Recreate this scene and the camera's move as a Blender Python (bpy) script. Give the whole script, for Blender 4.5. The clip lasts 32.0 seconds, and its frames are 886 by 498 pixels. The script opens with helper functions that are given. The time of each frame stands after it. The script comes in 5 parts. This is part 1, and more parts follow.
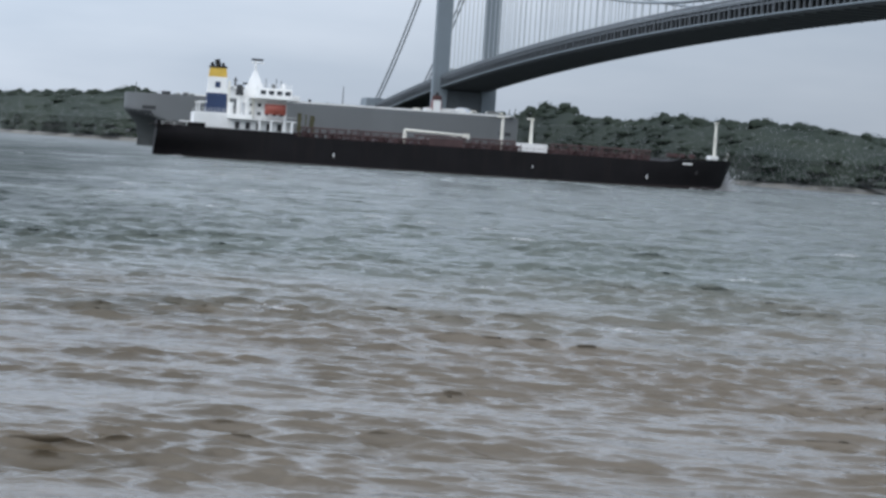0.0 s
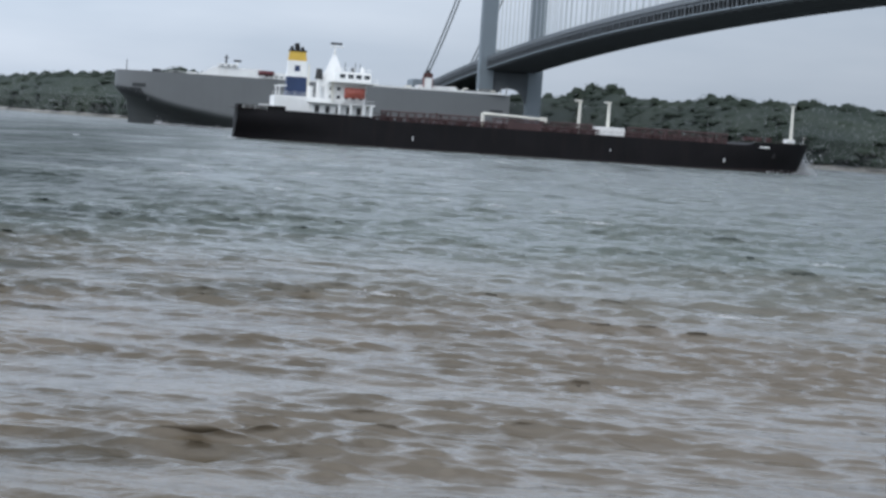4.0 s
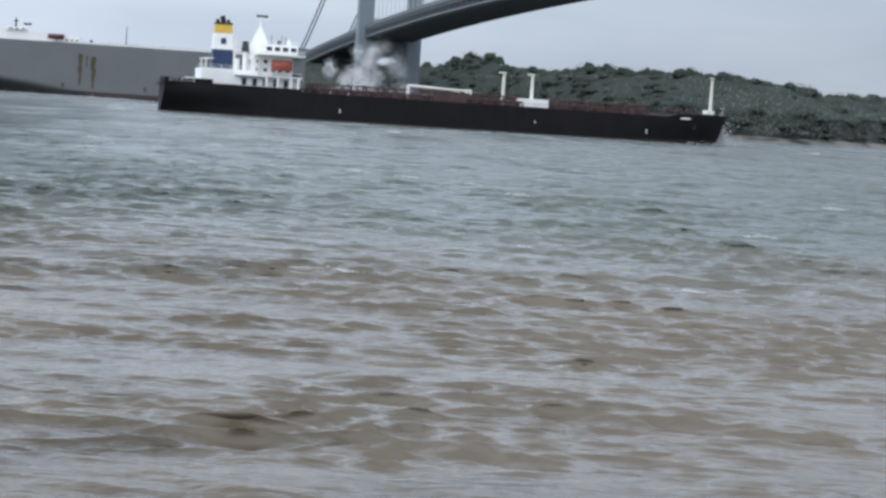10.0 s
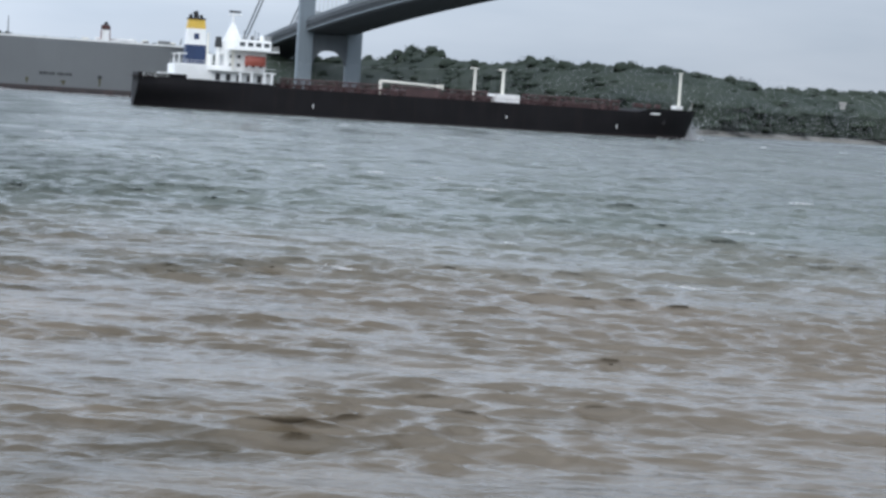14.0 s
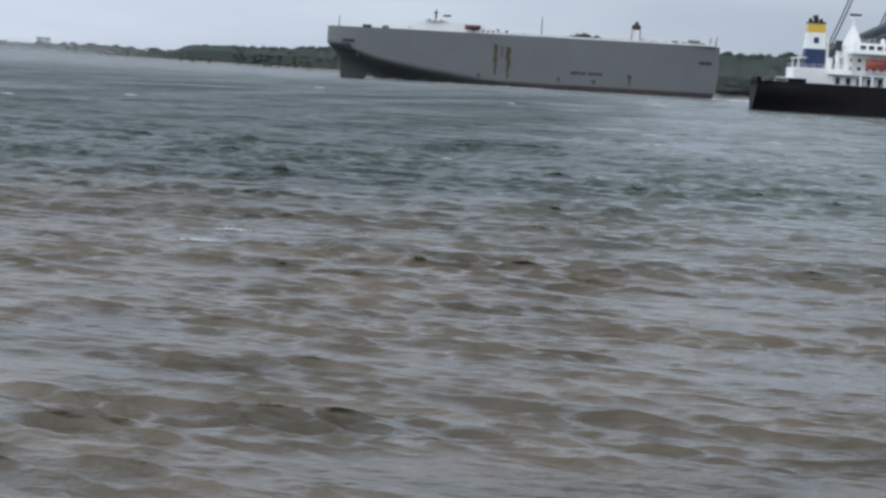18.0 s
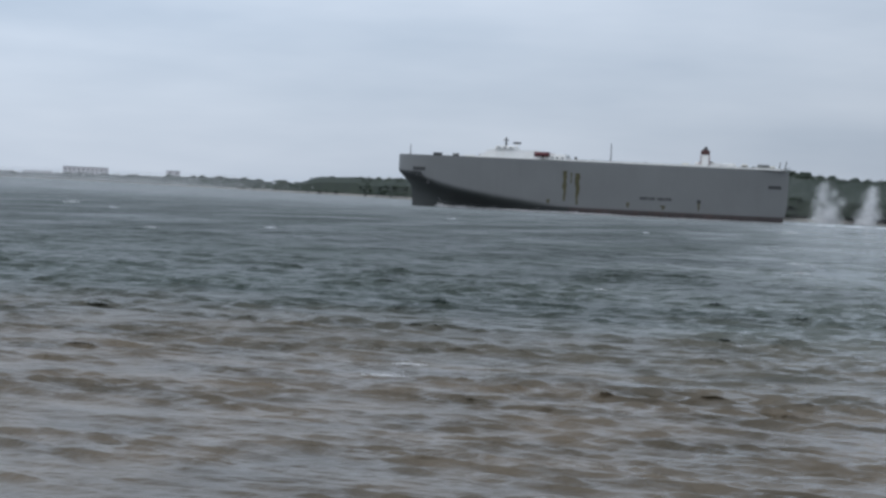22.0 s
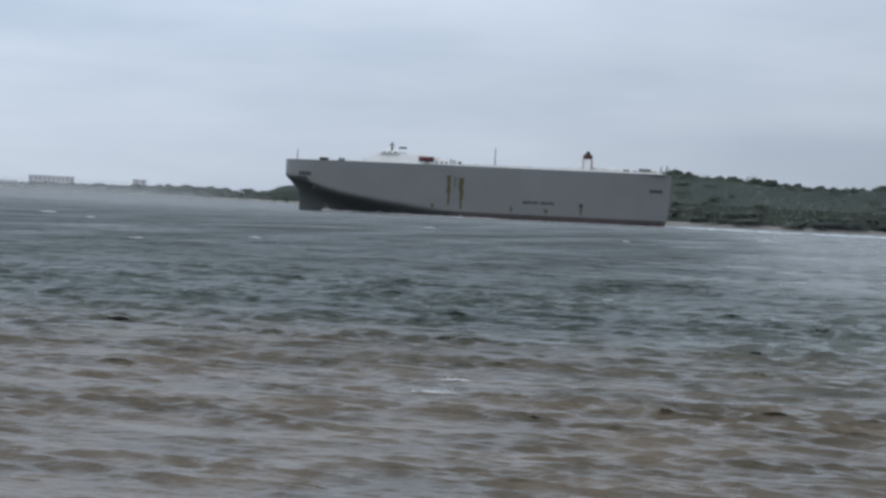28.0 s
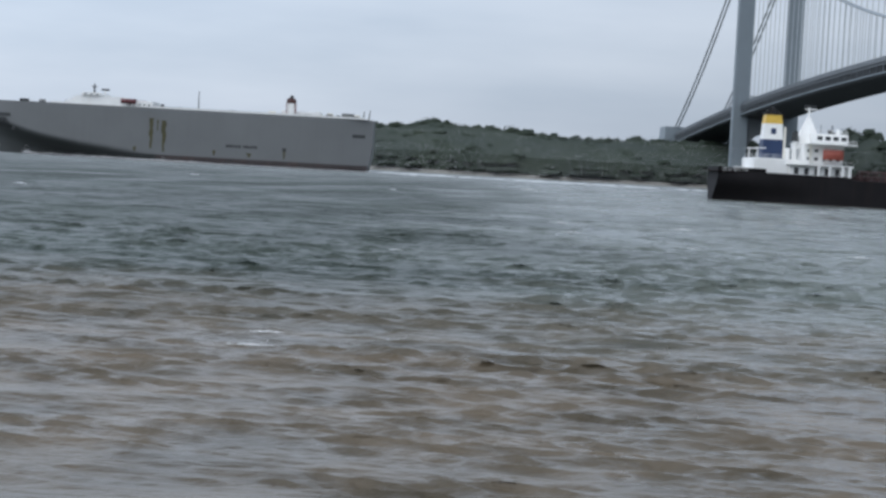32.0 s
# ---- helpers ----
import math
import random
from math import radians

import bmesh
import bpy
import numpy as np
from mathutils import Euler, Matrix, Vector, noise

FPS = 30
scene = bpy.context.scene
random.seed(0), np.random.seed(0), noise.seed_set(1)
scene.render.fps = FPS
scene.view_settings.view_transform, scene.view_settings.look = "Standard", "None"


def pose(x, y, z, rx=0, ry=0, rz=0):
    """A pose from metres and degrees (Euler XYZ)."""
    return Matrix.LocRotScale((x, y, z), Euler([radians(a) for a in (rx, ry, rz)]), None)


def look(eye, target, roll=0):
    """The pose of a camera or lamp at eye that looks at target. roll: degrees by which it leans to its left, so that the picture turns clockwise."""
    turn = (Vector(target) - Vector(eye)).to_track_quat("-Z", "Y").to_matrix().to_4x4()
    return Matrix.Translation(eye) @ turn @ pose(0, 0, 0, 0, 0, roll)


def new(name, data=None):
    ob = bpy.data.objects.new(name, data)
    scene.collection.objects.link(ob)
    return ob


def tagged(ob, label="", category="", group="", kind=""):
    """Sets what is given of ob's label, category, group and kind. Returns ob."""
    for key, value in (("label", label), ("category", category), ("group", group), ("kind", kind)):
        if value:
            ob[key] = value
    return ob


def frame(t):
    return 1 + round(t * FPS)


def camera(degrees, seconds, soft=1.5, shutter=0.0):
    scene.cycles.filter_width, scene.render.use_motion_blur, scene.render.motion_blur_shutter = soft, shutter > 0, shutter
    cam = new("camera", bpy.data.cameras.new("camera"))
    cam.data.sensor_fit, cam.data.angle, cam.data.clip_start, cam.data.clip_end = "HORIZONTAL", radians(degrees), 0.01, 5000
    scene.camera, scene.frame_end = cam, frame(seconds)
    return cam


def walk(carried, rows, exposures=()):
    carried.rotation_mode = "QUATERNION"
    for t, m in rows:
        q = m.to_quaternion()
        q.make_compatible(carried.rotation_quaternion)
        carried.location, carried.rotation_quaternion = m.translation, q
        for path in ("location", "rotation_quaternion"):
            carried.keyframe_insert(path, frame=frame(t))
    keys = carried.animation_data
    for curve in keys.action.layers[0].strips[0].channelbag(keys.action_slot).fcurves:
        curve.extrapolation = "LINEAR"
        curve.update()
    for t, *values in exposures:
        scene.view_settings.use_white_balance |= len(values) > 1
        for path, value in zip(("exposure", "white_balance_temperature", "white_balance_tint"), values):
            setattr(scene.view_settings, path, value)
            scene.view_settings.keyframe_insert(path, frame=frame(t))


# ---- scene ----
cam = camera(24.49, 32.0, soft=2.9)
EYE = Vector((0.0, 0.0, 4.88))
SEA = -1.1

# seconds, heading to the right of +y, tilt, roll, in degrees
TURNS = [
    (0, 0.107, -2.671, 3.845),
    (0.5, 0.183, -2.677, 3.928),
    (1, 0.079, -2.848, 4.018),
    (1.5, -0.354, -3.089, 4.077),
    (2, -0.758, -3.224, 4.245),
    (2.5, -0.908, -3.231, 4.091),
    (4.5, -1.174, -3.335, 3.866),
    (5, -1.063, -3.657, 4.219),
    (5.5, -1.065, -4.346, 4.101),
    (6, -1.175, -4.494, 3.767),
    (6.5, -1.276, -4.175, 3.483),
    (7, -1.355, -3.989, 3.344),
    (7.5, -1.463, -3.994, 3.305),
    (8, -1.661, -4.036, 3.312),
    (8.5, -1.981, -4.272, 3.397),
    (9, -2.073, -4.400, 3.723),
    (9.5, -0.392, -4.123, 3.650),
    (10, 2.281, -3.920, 3.716),
    (10.5, 3.894, -3.998, 4.408),
    (11, 4.326, -4.628, 4.211),
    (11.5, 4.095, -4.519, 4.041),
    (12, 4.105, -4.178, 3.793),
    (12.5, 4.178, -4.107, 3.801),
    (13, 4.191, -3.958, 3.921),
    (13.5, 4.103, -3.950, 3.794),
    (15.5, -1.636, -4.748, 3.466),
    (16, -6.235, -5.058, 2.793),
    (16.5, -8.188, -4.869, 2.486),
    (17, -8.278, -4.966, 2.611),
    (17.5, -8.847, -5.160, 3.006),
    (18, -12.355, -4.943, 3.372),
    (18.5, -16.512, -4.401, 2.581),
    (19, -16.246, -3.201, 2.647),
    (19.5, -16.047, -1.957, 2.848),
    (20, -16.269, -1.060, 2.915),
    (20.5, -16.194, -0.760, 2.723),
    (21, -15.714, -1.308, 2.700),
    (21.5, -15.771, -1.616, 2.844),
    (22, -16.083, -1.503, 2.822),
    (22.5, -16.010, -1.254, 2.862),
    (23, -15.837, -1.289, 2.927),
    (23.5, -15.677, -1.381, 2.854),
    (24, -15.701, -1.475, 2.754),
    (24.5, -15.607, -1.430, 2.885),
    (25, -15.470, -1.189, 3.188),
    (25.5, -15.140, -0.993, 3.307),
    (27.5, -15.241, -1.185, 2.926),
    (28, -15.170, -1.223, 2.720),
    (28.5, -15.338, -1.071, 2.591),
    (29, -15.980, -0.837, 2.527),
    (29.5, -16.095, -0.835, 2.669),
    (30, -15.669, -0.903, 2.808),
    (30.5, -15.265, -1.160, 2.823),
    (31, -13.918, -1.597, 2.911),
    (31.5, -10.868, -1.826, 2.903),
    (32, -8.330, -2.354, 3.218),
]


def aim(heading, tilt, roll):
    h, p = radians(heading), radians(tilt)
    way = Vector((math.sin(h) * math.cos(p), math.cos(h) * math.cos(p), math.sin(p)))
    return look(EYE, EYE + way * 100, roll)


walk(cam, [(t, aim(a, b, c)) for t, a, b, c in TURNS],
     exposures=[(0, 0.2), (2, 0.2), (5, 0.32), (6, 0.5), (8, 0.36), (10, 0.4), (13.5, 0.48), (16, 0.3), (18.0, 0.1), (19, -0.12), (20, -0.22), (21, -0.1), (23, -0.06), (30.5, -0.06), (32, 0.12)])

# ---- world and light: a closed cloud cover over open water ----
world = bpy.data.worlds.new("overcast_sky")
scene.world = world
world.use_nodes = True
wn, wl = world.node_tree.nodes, world.node_tree.links
wn.clear()
w_out = wn.new("ShaderNodeOutputWorld")
w_bg = wn.new("ShaderNodeBackground")
w_sky = wn.new("ShaderNodeTexSky")
w_sky.sky_type, w_sky.sun_disc = "NISHITA", False
w_sky.sun_elevation, w_sky.sun_rotation = radians(50), radians(212)
w_dim = wn.new("ShaderNodeMix")
w_dim.data_type, w_dim.blend_type = "RGBA", "MULTIPLY"
w_dim.inputs[0].default_value = 1.0
w_dim.inputs[7].default_value = (0.10, 0.10, 0.10, 1)
w_co = wn.new("ShaderNodeTexCoord")
w_map = wn.new("ShaderNodeMapping")
w_map.inputs["Scale"].default_value = (2.2, 2.2, 11.0)
w_noise = wn.new("ShaderNodeTexNoise")
w_noise.inputs["Scale"].default_value = 1.6
w_noise.inputs["Detail"].default_value = 5.0
w_noise.inputs["Roughness"].default_value = 0.5
w_ramp = wn.new("ShaderNodeValToRGB")
w_ramp.color_ramp.elements[0].position, w_ramp.color_ramp.elements[0].color = 0.30, (0.408, 0.490, 0.612, 1)
w_ramp.color_ramp.elements[1].position, w_ramp.color_ramp.elements[1].color = 0.72, (0.612, 0.685, 0.80, 1)
w_mix = wn.new("ShaderNodeMix")
w_mix.data_type = "RGBA"
w_mix.inputs[0].default_value = 0.93
wl.new(w_co.outputs["Generated"], w_map.inputs["Vector"])
wl.new(w_map.outputs["Vector"], w_noise.inputs["Vector"])
wl.new(w_noise.outputs["Fac"], w_ramp.inputs["Fac"])
wl.new(w_sky.outputs["Color"], w_dim.inputs[6])
wl.new(w_dim.outputs[2], w_mix.inputs[6])
wl.new(w_ramp.outputs["Color"], w_mix.inputs[7])
wl.new(w_mix.outputs[2], w_bg.inputs["Color"])
w_sep = wn.new("ShaderNodeSeparateXYZ")
w_side = wn.new("ShaderNodeMapRange")
w_side.interpolation_type = "SMOOTHSTEP"
w_side.inputs["From Min"].default_value, w_side.inputs["From Max"].default_value = -0.6, 0.45
w_side.inputs["To Min"].default_value, w_side.inputs["To Max"].default_value = 1.38, 0.72
wl.new(w_co.outputs["Generated"], w_sep.inputs["Vector"])
wl.new(w_sep.outputs["X"], w_side.inputs["Value"])
w_up = wn.new("ShaderNodeValToRGB")
w_deck = w_up.color_ramp
for at, level in ((0.10, 1.0), (0.20, 1.55), (0.45, 1.75)):
    w_deck.elements.new(at).color = (level, level, level, 1)
w_deck.elements[0].color = (0.78, 0.78, 0.78, 1)
w_deck.elements[-1].color = (1.4, 1.4, 1.4, 1)
w_mul = wn.new("ShaderNodeMath")
w_mul.operation = "MULTIPLY"
wl.new(w_sep.outputs["Z"], w_up.inputs["Fac"])
wl.new(w_side.outputs["Result"], w_mul.inputs[0])
wl.new(w_up.outputs["Color"], w_mul.inputs[1])
wl.new(w_mul.outputs[0], w_bg.inputs["Strength"])
wl.new(w_bg.outputs["Background"], w_out.inputs["Surface"])

sun = new("sun", bpy.data.lights.new("sun", "SUN"))
sun.data.energy, sun.data.angle, sun.data.color = 1.1, radians(70), (1.0, 0.97, 0.93)
sun.matrix_world = look((-260, -420, 600), (0, 0, 0))


# ---- materials ----
def mat(name, color, rough=0.6, metal=0.0, vary=0.15, scale=0.4, fine=6.0, bump=0.02, streak=0.0, rust=None):
    """A painted or natural surface: broad stains, fine grain, slight relief, and where streak is set, run-off streaks down it."""
    m = bpy.data.materials.new(name)
    m.use_nodes = True
    n, l = m.node_tree.nodes, m.node_tree.links
    b = n["Principled BSDF"]
    co = n.new("ShaderNodeTexCoord")
    big = n.new("ShaderNodeTexNoise")
    big.inputs["Scale"].default_value, big.inputs["Detail"].default_value = scale, 4
    small = n.new("ShaderNodeTexNoise")
    small.inputs["Scale"].default_value, small.inputs["Detail"].default_value = fine, 3
    l.new(co.outputs["Object"], big.inputs["Vector"])
    l.new(co.outputs["Object"], small.inputs["Vector"])
    add = n.new("ShaderNodeMath")
    add.operation = "ADD"
    l.new(big.outputs["Fac"], add.inputs[0])
    l.new(small.outputs["Fac"], add.inputs[1])
    ramp = n.new("ShaderNodeMapRange")
    ramp.inputs["From Min"].default_value, ramp.inputs["From Max"].default_value = 0.65, 1.35
    ramp.inputs["To Min"].default_value, ramp.inputs["To Max"].default_value = 1 - vary, 1 + vary
    l.new(add.outputs[0], ramp.inputs["Value"])
    mul = n.new("ShaderNodeVectorMath")
    mul.operation = "SCALE"
    mul.inputs[0].default_value = color
    l.new(ramp.outputs["Result"], mul.inputs["Scale"])
    out = mul.outputs["Vector"]
    if streak:
        sm = n.new("ShaderNodeMapping")
        sm.inputs["Scale"].default_value = (1.0, 1.0, 0.06)
        sn = n.new("ShaderNodeTexNoise")
        sn.inputs["Scale"].default_value, sn.inputs["Detail"].default_value = 0.7, 5
        l.new(co.outputs["Object"], sm.inputs["Vector"])
        l.new(sm.outputs["Vector"], sn.inputs["Vector"])
        sr = n.new("ShaderNodeMapRange")
        sr.inputs["From Min"].default_value, sr.inputs["From Max"].default_value = 0.52, 0.78
        sr.inputs["To Max"].default_value = streak
        l.new(sn.outputs["Fac"], sr.inputs["Value"])
        mx = n.new("ShaderNodeMix")
        mx.data_type = "RGBA"
        mx.inputs[7].default_value = (*(rust or [c * 0.45 for c in color]), 1)
        l.new(sr.outputs["Result"], mx.inputs[0])
        l.new(out, mx.inputs[6])
        out = mx.outputs[2]
    l.new(out, b.inputs["Base Color"])
    b.inputs["Roughness"].default_value, b.inputs["Metallic"].default_value = rough, metal
    if bump:
        bp = n.new("ShaderNodeBump")
        bp.inputs["Strength"].default_value, bp.inputs["Distance"].default_value = 0.4, bump
        l.new(small.outputs["Fac"], bp.inputs["Height"])
        l.new(bp.outputs["Normal"], b.inputs["Normal"])
    return m


def soft_normal(n, l, share):
    """A normal between the face's own and straight up, for what scatters light in all directions."""
    geo = n.new("ShaderNodeNewGeometry")
    half = n.new("ShaderNodeVectorMath")
    half.operation = "SCALE"
    half.inputs["Scale"].default_value = share
    up = n.new("ShaderNodeVectorMath")
    up.operation = "ADD"
    up.inputs[1].default_value = (0.0, -0.35 * (1 - share), 1 - share)
    unit = n.new("ShaderNodeVectorMath")
    unit.operation = "NORMALIZE"
    l.new(geo.outputs["Normal"], half.inputs[0])
    l.new(half.outputs[0], up.inputs[0])
    l.new(up.outputs[0], unit.inputs[0])
    return unit.outputs[0]


def leaf_mat(name, dark, light):
    """Foliage whose clumps differ in tone."""
    m = bpy.data.materials.new(name)
    m.use_nodes = True
    n, l = m.node_tree.nodes, m.node_tree.links
    b = n["Principled BSDF"]
    geo = n.new("ShaderNodeNewGeometry")
    co = n.new("ShaderNodeTexCoord")
    big = n.new("ShaderNodeTexNoise")
    big.inputs["Scale"].default_value, big.inputs["Detail"].default_value = 0.025, 3
    l.new(co.outputs["Object"], big.inputs["Vector"])
    add = n.new("ShaderNodeMath")
    add.operation = "MULTIPLY_ADD"
    add.inputs[1].default_value = 0.18
    l.new(geo.outputs["Random Per Island"], add.inputs[0])
    l.new(big.outputs["Fac"], add.inputs[2])
    ramp = n.new("ShaderNodeValToRGB")
    ramp.color_ramp.elements[0].position, ramp.color_ramp.elements[0].color = 0.40, (*dark, 1)
    ramp.color_ramp.elements[1].position, ramp.color_ramp.elements[1].color = 1.0, (*light, 1)
    l.new(add.outputs[0], ramp.inputs["Fac"])
    l.new(ramp.outputs["Color"], b.inputs["Base Color"])
    b.inputs["Roughness"].default_value = 0.75
    b.inputs["Specular IOR Level"].default_value = 0.2
    l.new(soft_normal(n, l, 0.22), b.inputs["Normal"])
    return m


def water_mat():
    """Choppy salt water: green-grey where deep, silted brown along the shore, with small ripples."""
    m = bpy.data.materials.new("river_water")
    m.use_nodes = True
    n, l = m.node_tree.nodes, m.node_tree.links
    b = n["Principled BSDF"]
    co = n.new("ShaderNodeTexCoord")
    sep = n.new("ShaderNodeSeparateXYZ")
    l.new(co.outputs["Object"], sep.inputs["Vector"])
    edge = n.new("ShaderNodeTexNoise")
    edge.inputs["Scale"].default_value, edge.inputs["Detail"].default_value = 0.045, 5
    l.new(co.outputs["Object"], edge.inputs["Vector"])
    mad = n.new("ShaderNodeMath")
    mad.operation = "MULTIPLY_ADD"
    mad.inputs[1].default_value = -54.0
    l.new(edge.outputs["Fac"], mad.inputs[0])
    l.new(sep.outputs["Y"], mad.inputs[2])
    silt = n.new("ShaderNodeMapRange")
    silt.inputs["From Min"].default_value, silt.inputs["From Max"].default_value = 34.0, 84.0
    l.new(mad.outputs[0], silt.inputs["Value"])
    patch = n.new("ShaderNodeTexNoise")
    patch.inputs["Scale"].default_value, patch.inputs["Detail"].default_value = 0.02, 6
    l.new(co.outputs["Object"], patch.inputs["Vector"])
    deep = n.new("ShaderNodeValToRGB")
    deep.color_ramp.elements[0].position, deep.color_ramp.elements[0].color = 0.35, (0.020, 0.030, 0.024, 1)
    deep.color_ramp.elements[1].position, deep.color_ramp.elements[1].color = 0.65, (0.038, 0.052, 0.043, 1)
    l.new(patch.outputs["Fac"], deep.inputs["Fac"])
    # a tidal front: cleaner green water on one side, silt-laden grey water on the other
    side = n.new("ShaderNodeMath")
    side.operation = "MULTIPLY_ADD"
    side.inputs[1].default_value = 0.12
    l.new(sep.outputs["Y"], side.inputs[0])
    l.new(sep.outputs["X"], side.inputs[2])
    wavy = n.new("ShaderNodeMath")
    wavy.operation = "MULTIPLY_ADD"
    wavy.inputs[1].default_value = 70.0
    l.new(patch.outputs["Fac"], wavy.inputs[0])
    l.new(side.outputs[0], wavy.inputs[2])
    front = n.new("ShaderNodeMapRange")
    front.interpolation_type = "SMOOTHSTEP"
    front.inputs["From Min"].default_value, front.inputs["From Max"].default_value = 8.0, 58.0
    l.new(wavy.outputs[0], front.inputs["Value"])
    grey = n.new("ShaderNodeMix")
    grey.data_type = "RGBA"
    grey.inputs[7].default_value = (0.112, 0.128, 0.114, 1)
    l.new(front.outputs["Result"], grey.inputs[0])
    l.new(deep.outputs["Color"], grey.inputs[6])
    mud = n.new("ShaderNodeTexNoise")
    mud.inputs["Scale"].default_value, mud.inputs["Detail"].default_value = 0.25, 5
    l.new(co.outputs["Object"], mud.inputs["Vector"])
    shoal = n.new("ShaderNodeValToRGB")
    shoal.color_ramp.elements[0].position, shoal.color_ramp.elements[0].color = 0.35, (0.052, 0.041, 0.024, 1)
    shoal.color_ramp.elements[1].position, shoal.color_ramp.elements[1].color = 0.65, (0.112, 0.088, 0.060, 1)
    l.new(mud.outputs["Fac"], shoal.inputs["Fac"])
    # a paler bank of stirred-up silt
    bank_at = n.new("ShaderNodeMath")
    bank_at.operation = "MULTIPLY_ADD"
    bank_at.inputs[1].default_value = 24.0
    l.new(patch.outputs["Fac"], bank_at.inputs[0])
    l.new(sep.outputs["X"], bank_at.inputs[2])
    bank = n.new("ShaderNodeMapRange")
    bank.interpolation_type = "SMOOTHSTEP"
    bank.inputs["From Min"].default_value, bank.inputs["From Max"].default_value = 6.0, 26.0
    l.new(bank_at.outputs[0], bank.inputs["Value"])
    stirred = n.new("ShaderNodeMix")
    stirred.data_type = "RGBA"
    stirred.inputs[7].default_value = (0.128, 0.106, 0.080, 1)
    l.new(bank.outputs["Result"], stirred.inputs[0])
    l.new(shoal.outputs["Color"], stirred.inputs[6])
    mx = n.new("ShaderNodeMix")
    mx.data_type = "RGBA"
    l.new(silt.outputs["Result"], mx.inputs[0])
    l.new(stirred.outputs[2], mx.inputs[6])
    l.new(grey.outputs[2], mx.inputs[7])
    # the water turns paler towards the far shore
    far_water = n.new("ShaderNodeMapRange")
    far_water.interpolation_type = "SMOOTHSTEP"
    far_water.inputs["From Min"].default_value, far_water.inputs["From Max"].default_value = 420.0, 1150.0
    l.new(sep.outputs["Y"], far_water.inputs["Value"])
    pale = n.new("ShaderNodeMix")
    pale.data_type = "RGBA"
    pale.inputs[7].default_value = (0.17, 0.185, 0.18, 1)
    l.new(far_water.outputs["Result"], pale.inputs[0])
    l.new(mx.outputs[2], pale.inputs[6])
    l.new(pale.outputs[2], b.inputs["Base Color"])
    open_water = n.new("ShaderNodeMapRange")
    open_water.inputs["From Min"].default_value, open_water.inputs["From Max"].default_value = 25.0, 220.0
    open_water.inputs["To Min"].default_value, open_water.inputs["To Max"].default_value = 0.03, 0.17
    l.new(sep.outputs["Y"], open_water.inputs["Value"])
    # wind ripples roughen the green side of the front
    gust = n.new("ShaderNodeMapRange")
    gust.inputs["To Min"].default_value, gust.inputs["To Max"].default_value = 0.30, 0.0
    l.new(front.outputs["Result"], gust.inputs["Value"])
    blown = n.new("ShaderNodeMath")
    l.new(open_water.outputs["Result"], blown.inputs[0])
    l.new(gust.outputs["Result"], blown.inputs[1])
    paws = n.new("ShaderNodeTexNoise")
    paws.inputs["Scale"].default_value, paws.inputs["Detail"].default_value = 0.05, 5
    drawn = n.new("ShaderNodeMapping")
    drawn.inputs["Scale"].default_value = (0.5, 1.0, 1.0)
    l.new(co.outputs["Object"], drawn.inputs["Vector"])
    l.new(drawn.outputs["Vector"], paws.inputs["Vector"])
    gusty = n.new("ShaderNodeMapRange")
    gusty.inputs["From Min"].default_value, gusty.inputs["From Max"].default_value = 0.40, 0.68
    gusty.inputs["To Min"].default_value, gusty.inputs["To Max"].default_value = 0.0, 0.08
    l.new(paws.outputs["Fac"], gusty.inputs["Value"])
    rough = n.new("ShaderNodeMath")
    l.new(blown.outputs[0], rough.inputs[0])
    l.new(gusty.outputs["Result"], rough.inputs[1])
    # wind rows drawn out down the strait, told apart far off
    rows = n.new("ShaderNodeTexNoise")
    rows.inputs["Scale"].default_value, rows.inputs["Detail"].default_value = 1.0, 4
    along = n.new("ShaderNodeMapping")
    along.inputs["Scale"].default_value = (0.07, 0.014, 1.0)
    along.inputs["Rotation"].default_value = (0, 0, 0.17)
    l.new(co.outputs["Object"], along.inputs["Vector"])
    l.new(along.outputs["Vector"], rows.inputs["Vector"])
    streaky = n.new("ShaderNodeMapRange")
    streaky.inputs["From Min"].default_value, streaky.inputs["From Max"].default_value = 0.38, 0.66
    streaky.inputs["To Min"].default_value, streaky.inputs["To Max"].default_value = -0.10, 0.16
    l.new(rows.outputs["Fac"], streaky.inputs["Value"])
    offing = n.new("ShaderNodeMapRange")
    offing.inputs["From Min"].default_value, offing.inputs["From Max"].default_value = 90.0, 300.0
    l.new(sep.outputs["Y"], offing.inputs["Value"])
    rowed = n.new("ShaderNodeMath")
    rowed.operation = "MULTIPLY_ADD"
    l.new(streaky.outputs["Result"], rowed.inputs[0])
    l.new(offing.outputs["Result"], rowed.inputs[1])
    l.new(rough.outputs[0], rowed.inputs[2])
    l.new(rowed.outputs[0], b.inputs["Roughness"])
    b.inputs["Specular IOR Level"].default_value = 0.5
    b.inputs["IOR"].default_value = 1.333
    mp = n.new("ShaderNodeMapping")
    mp.inputs["Scale"].default_value = (0.42, 1.0, 1.0)
    mp.inputs["Rotation"].default_value = (0, 0, 0.2)
    l.new(co.outputs["Object"], mp.inputs["Vector"])
    r1 = n.new("ShaderNodeTexNoise")
    r1.inputs["Scale"].default_value, r1.inputs["Detail"].default_value, r1.inputs["Distortion"].default_value = 4.5, 3, 0.0
    l.new(mp.outputs["Vector"], r1.inputs["Vector"])
    r2 = n.new("ShaderNodeTexNoise")
    r2.inputs["Scale"].default_value, r2.inputs["Detail"].default_value = 0.75, 5
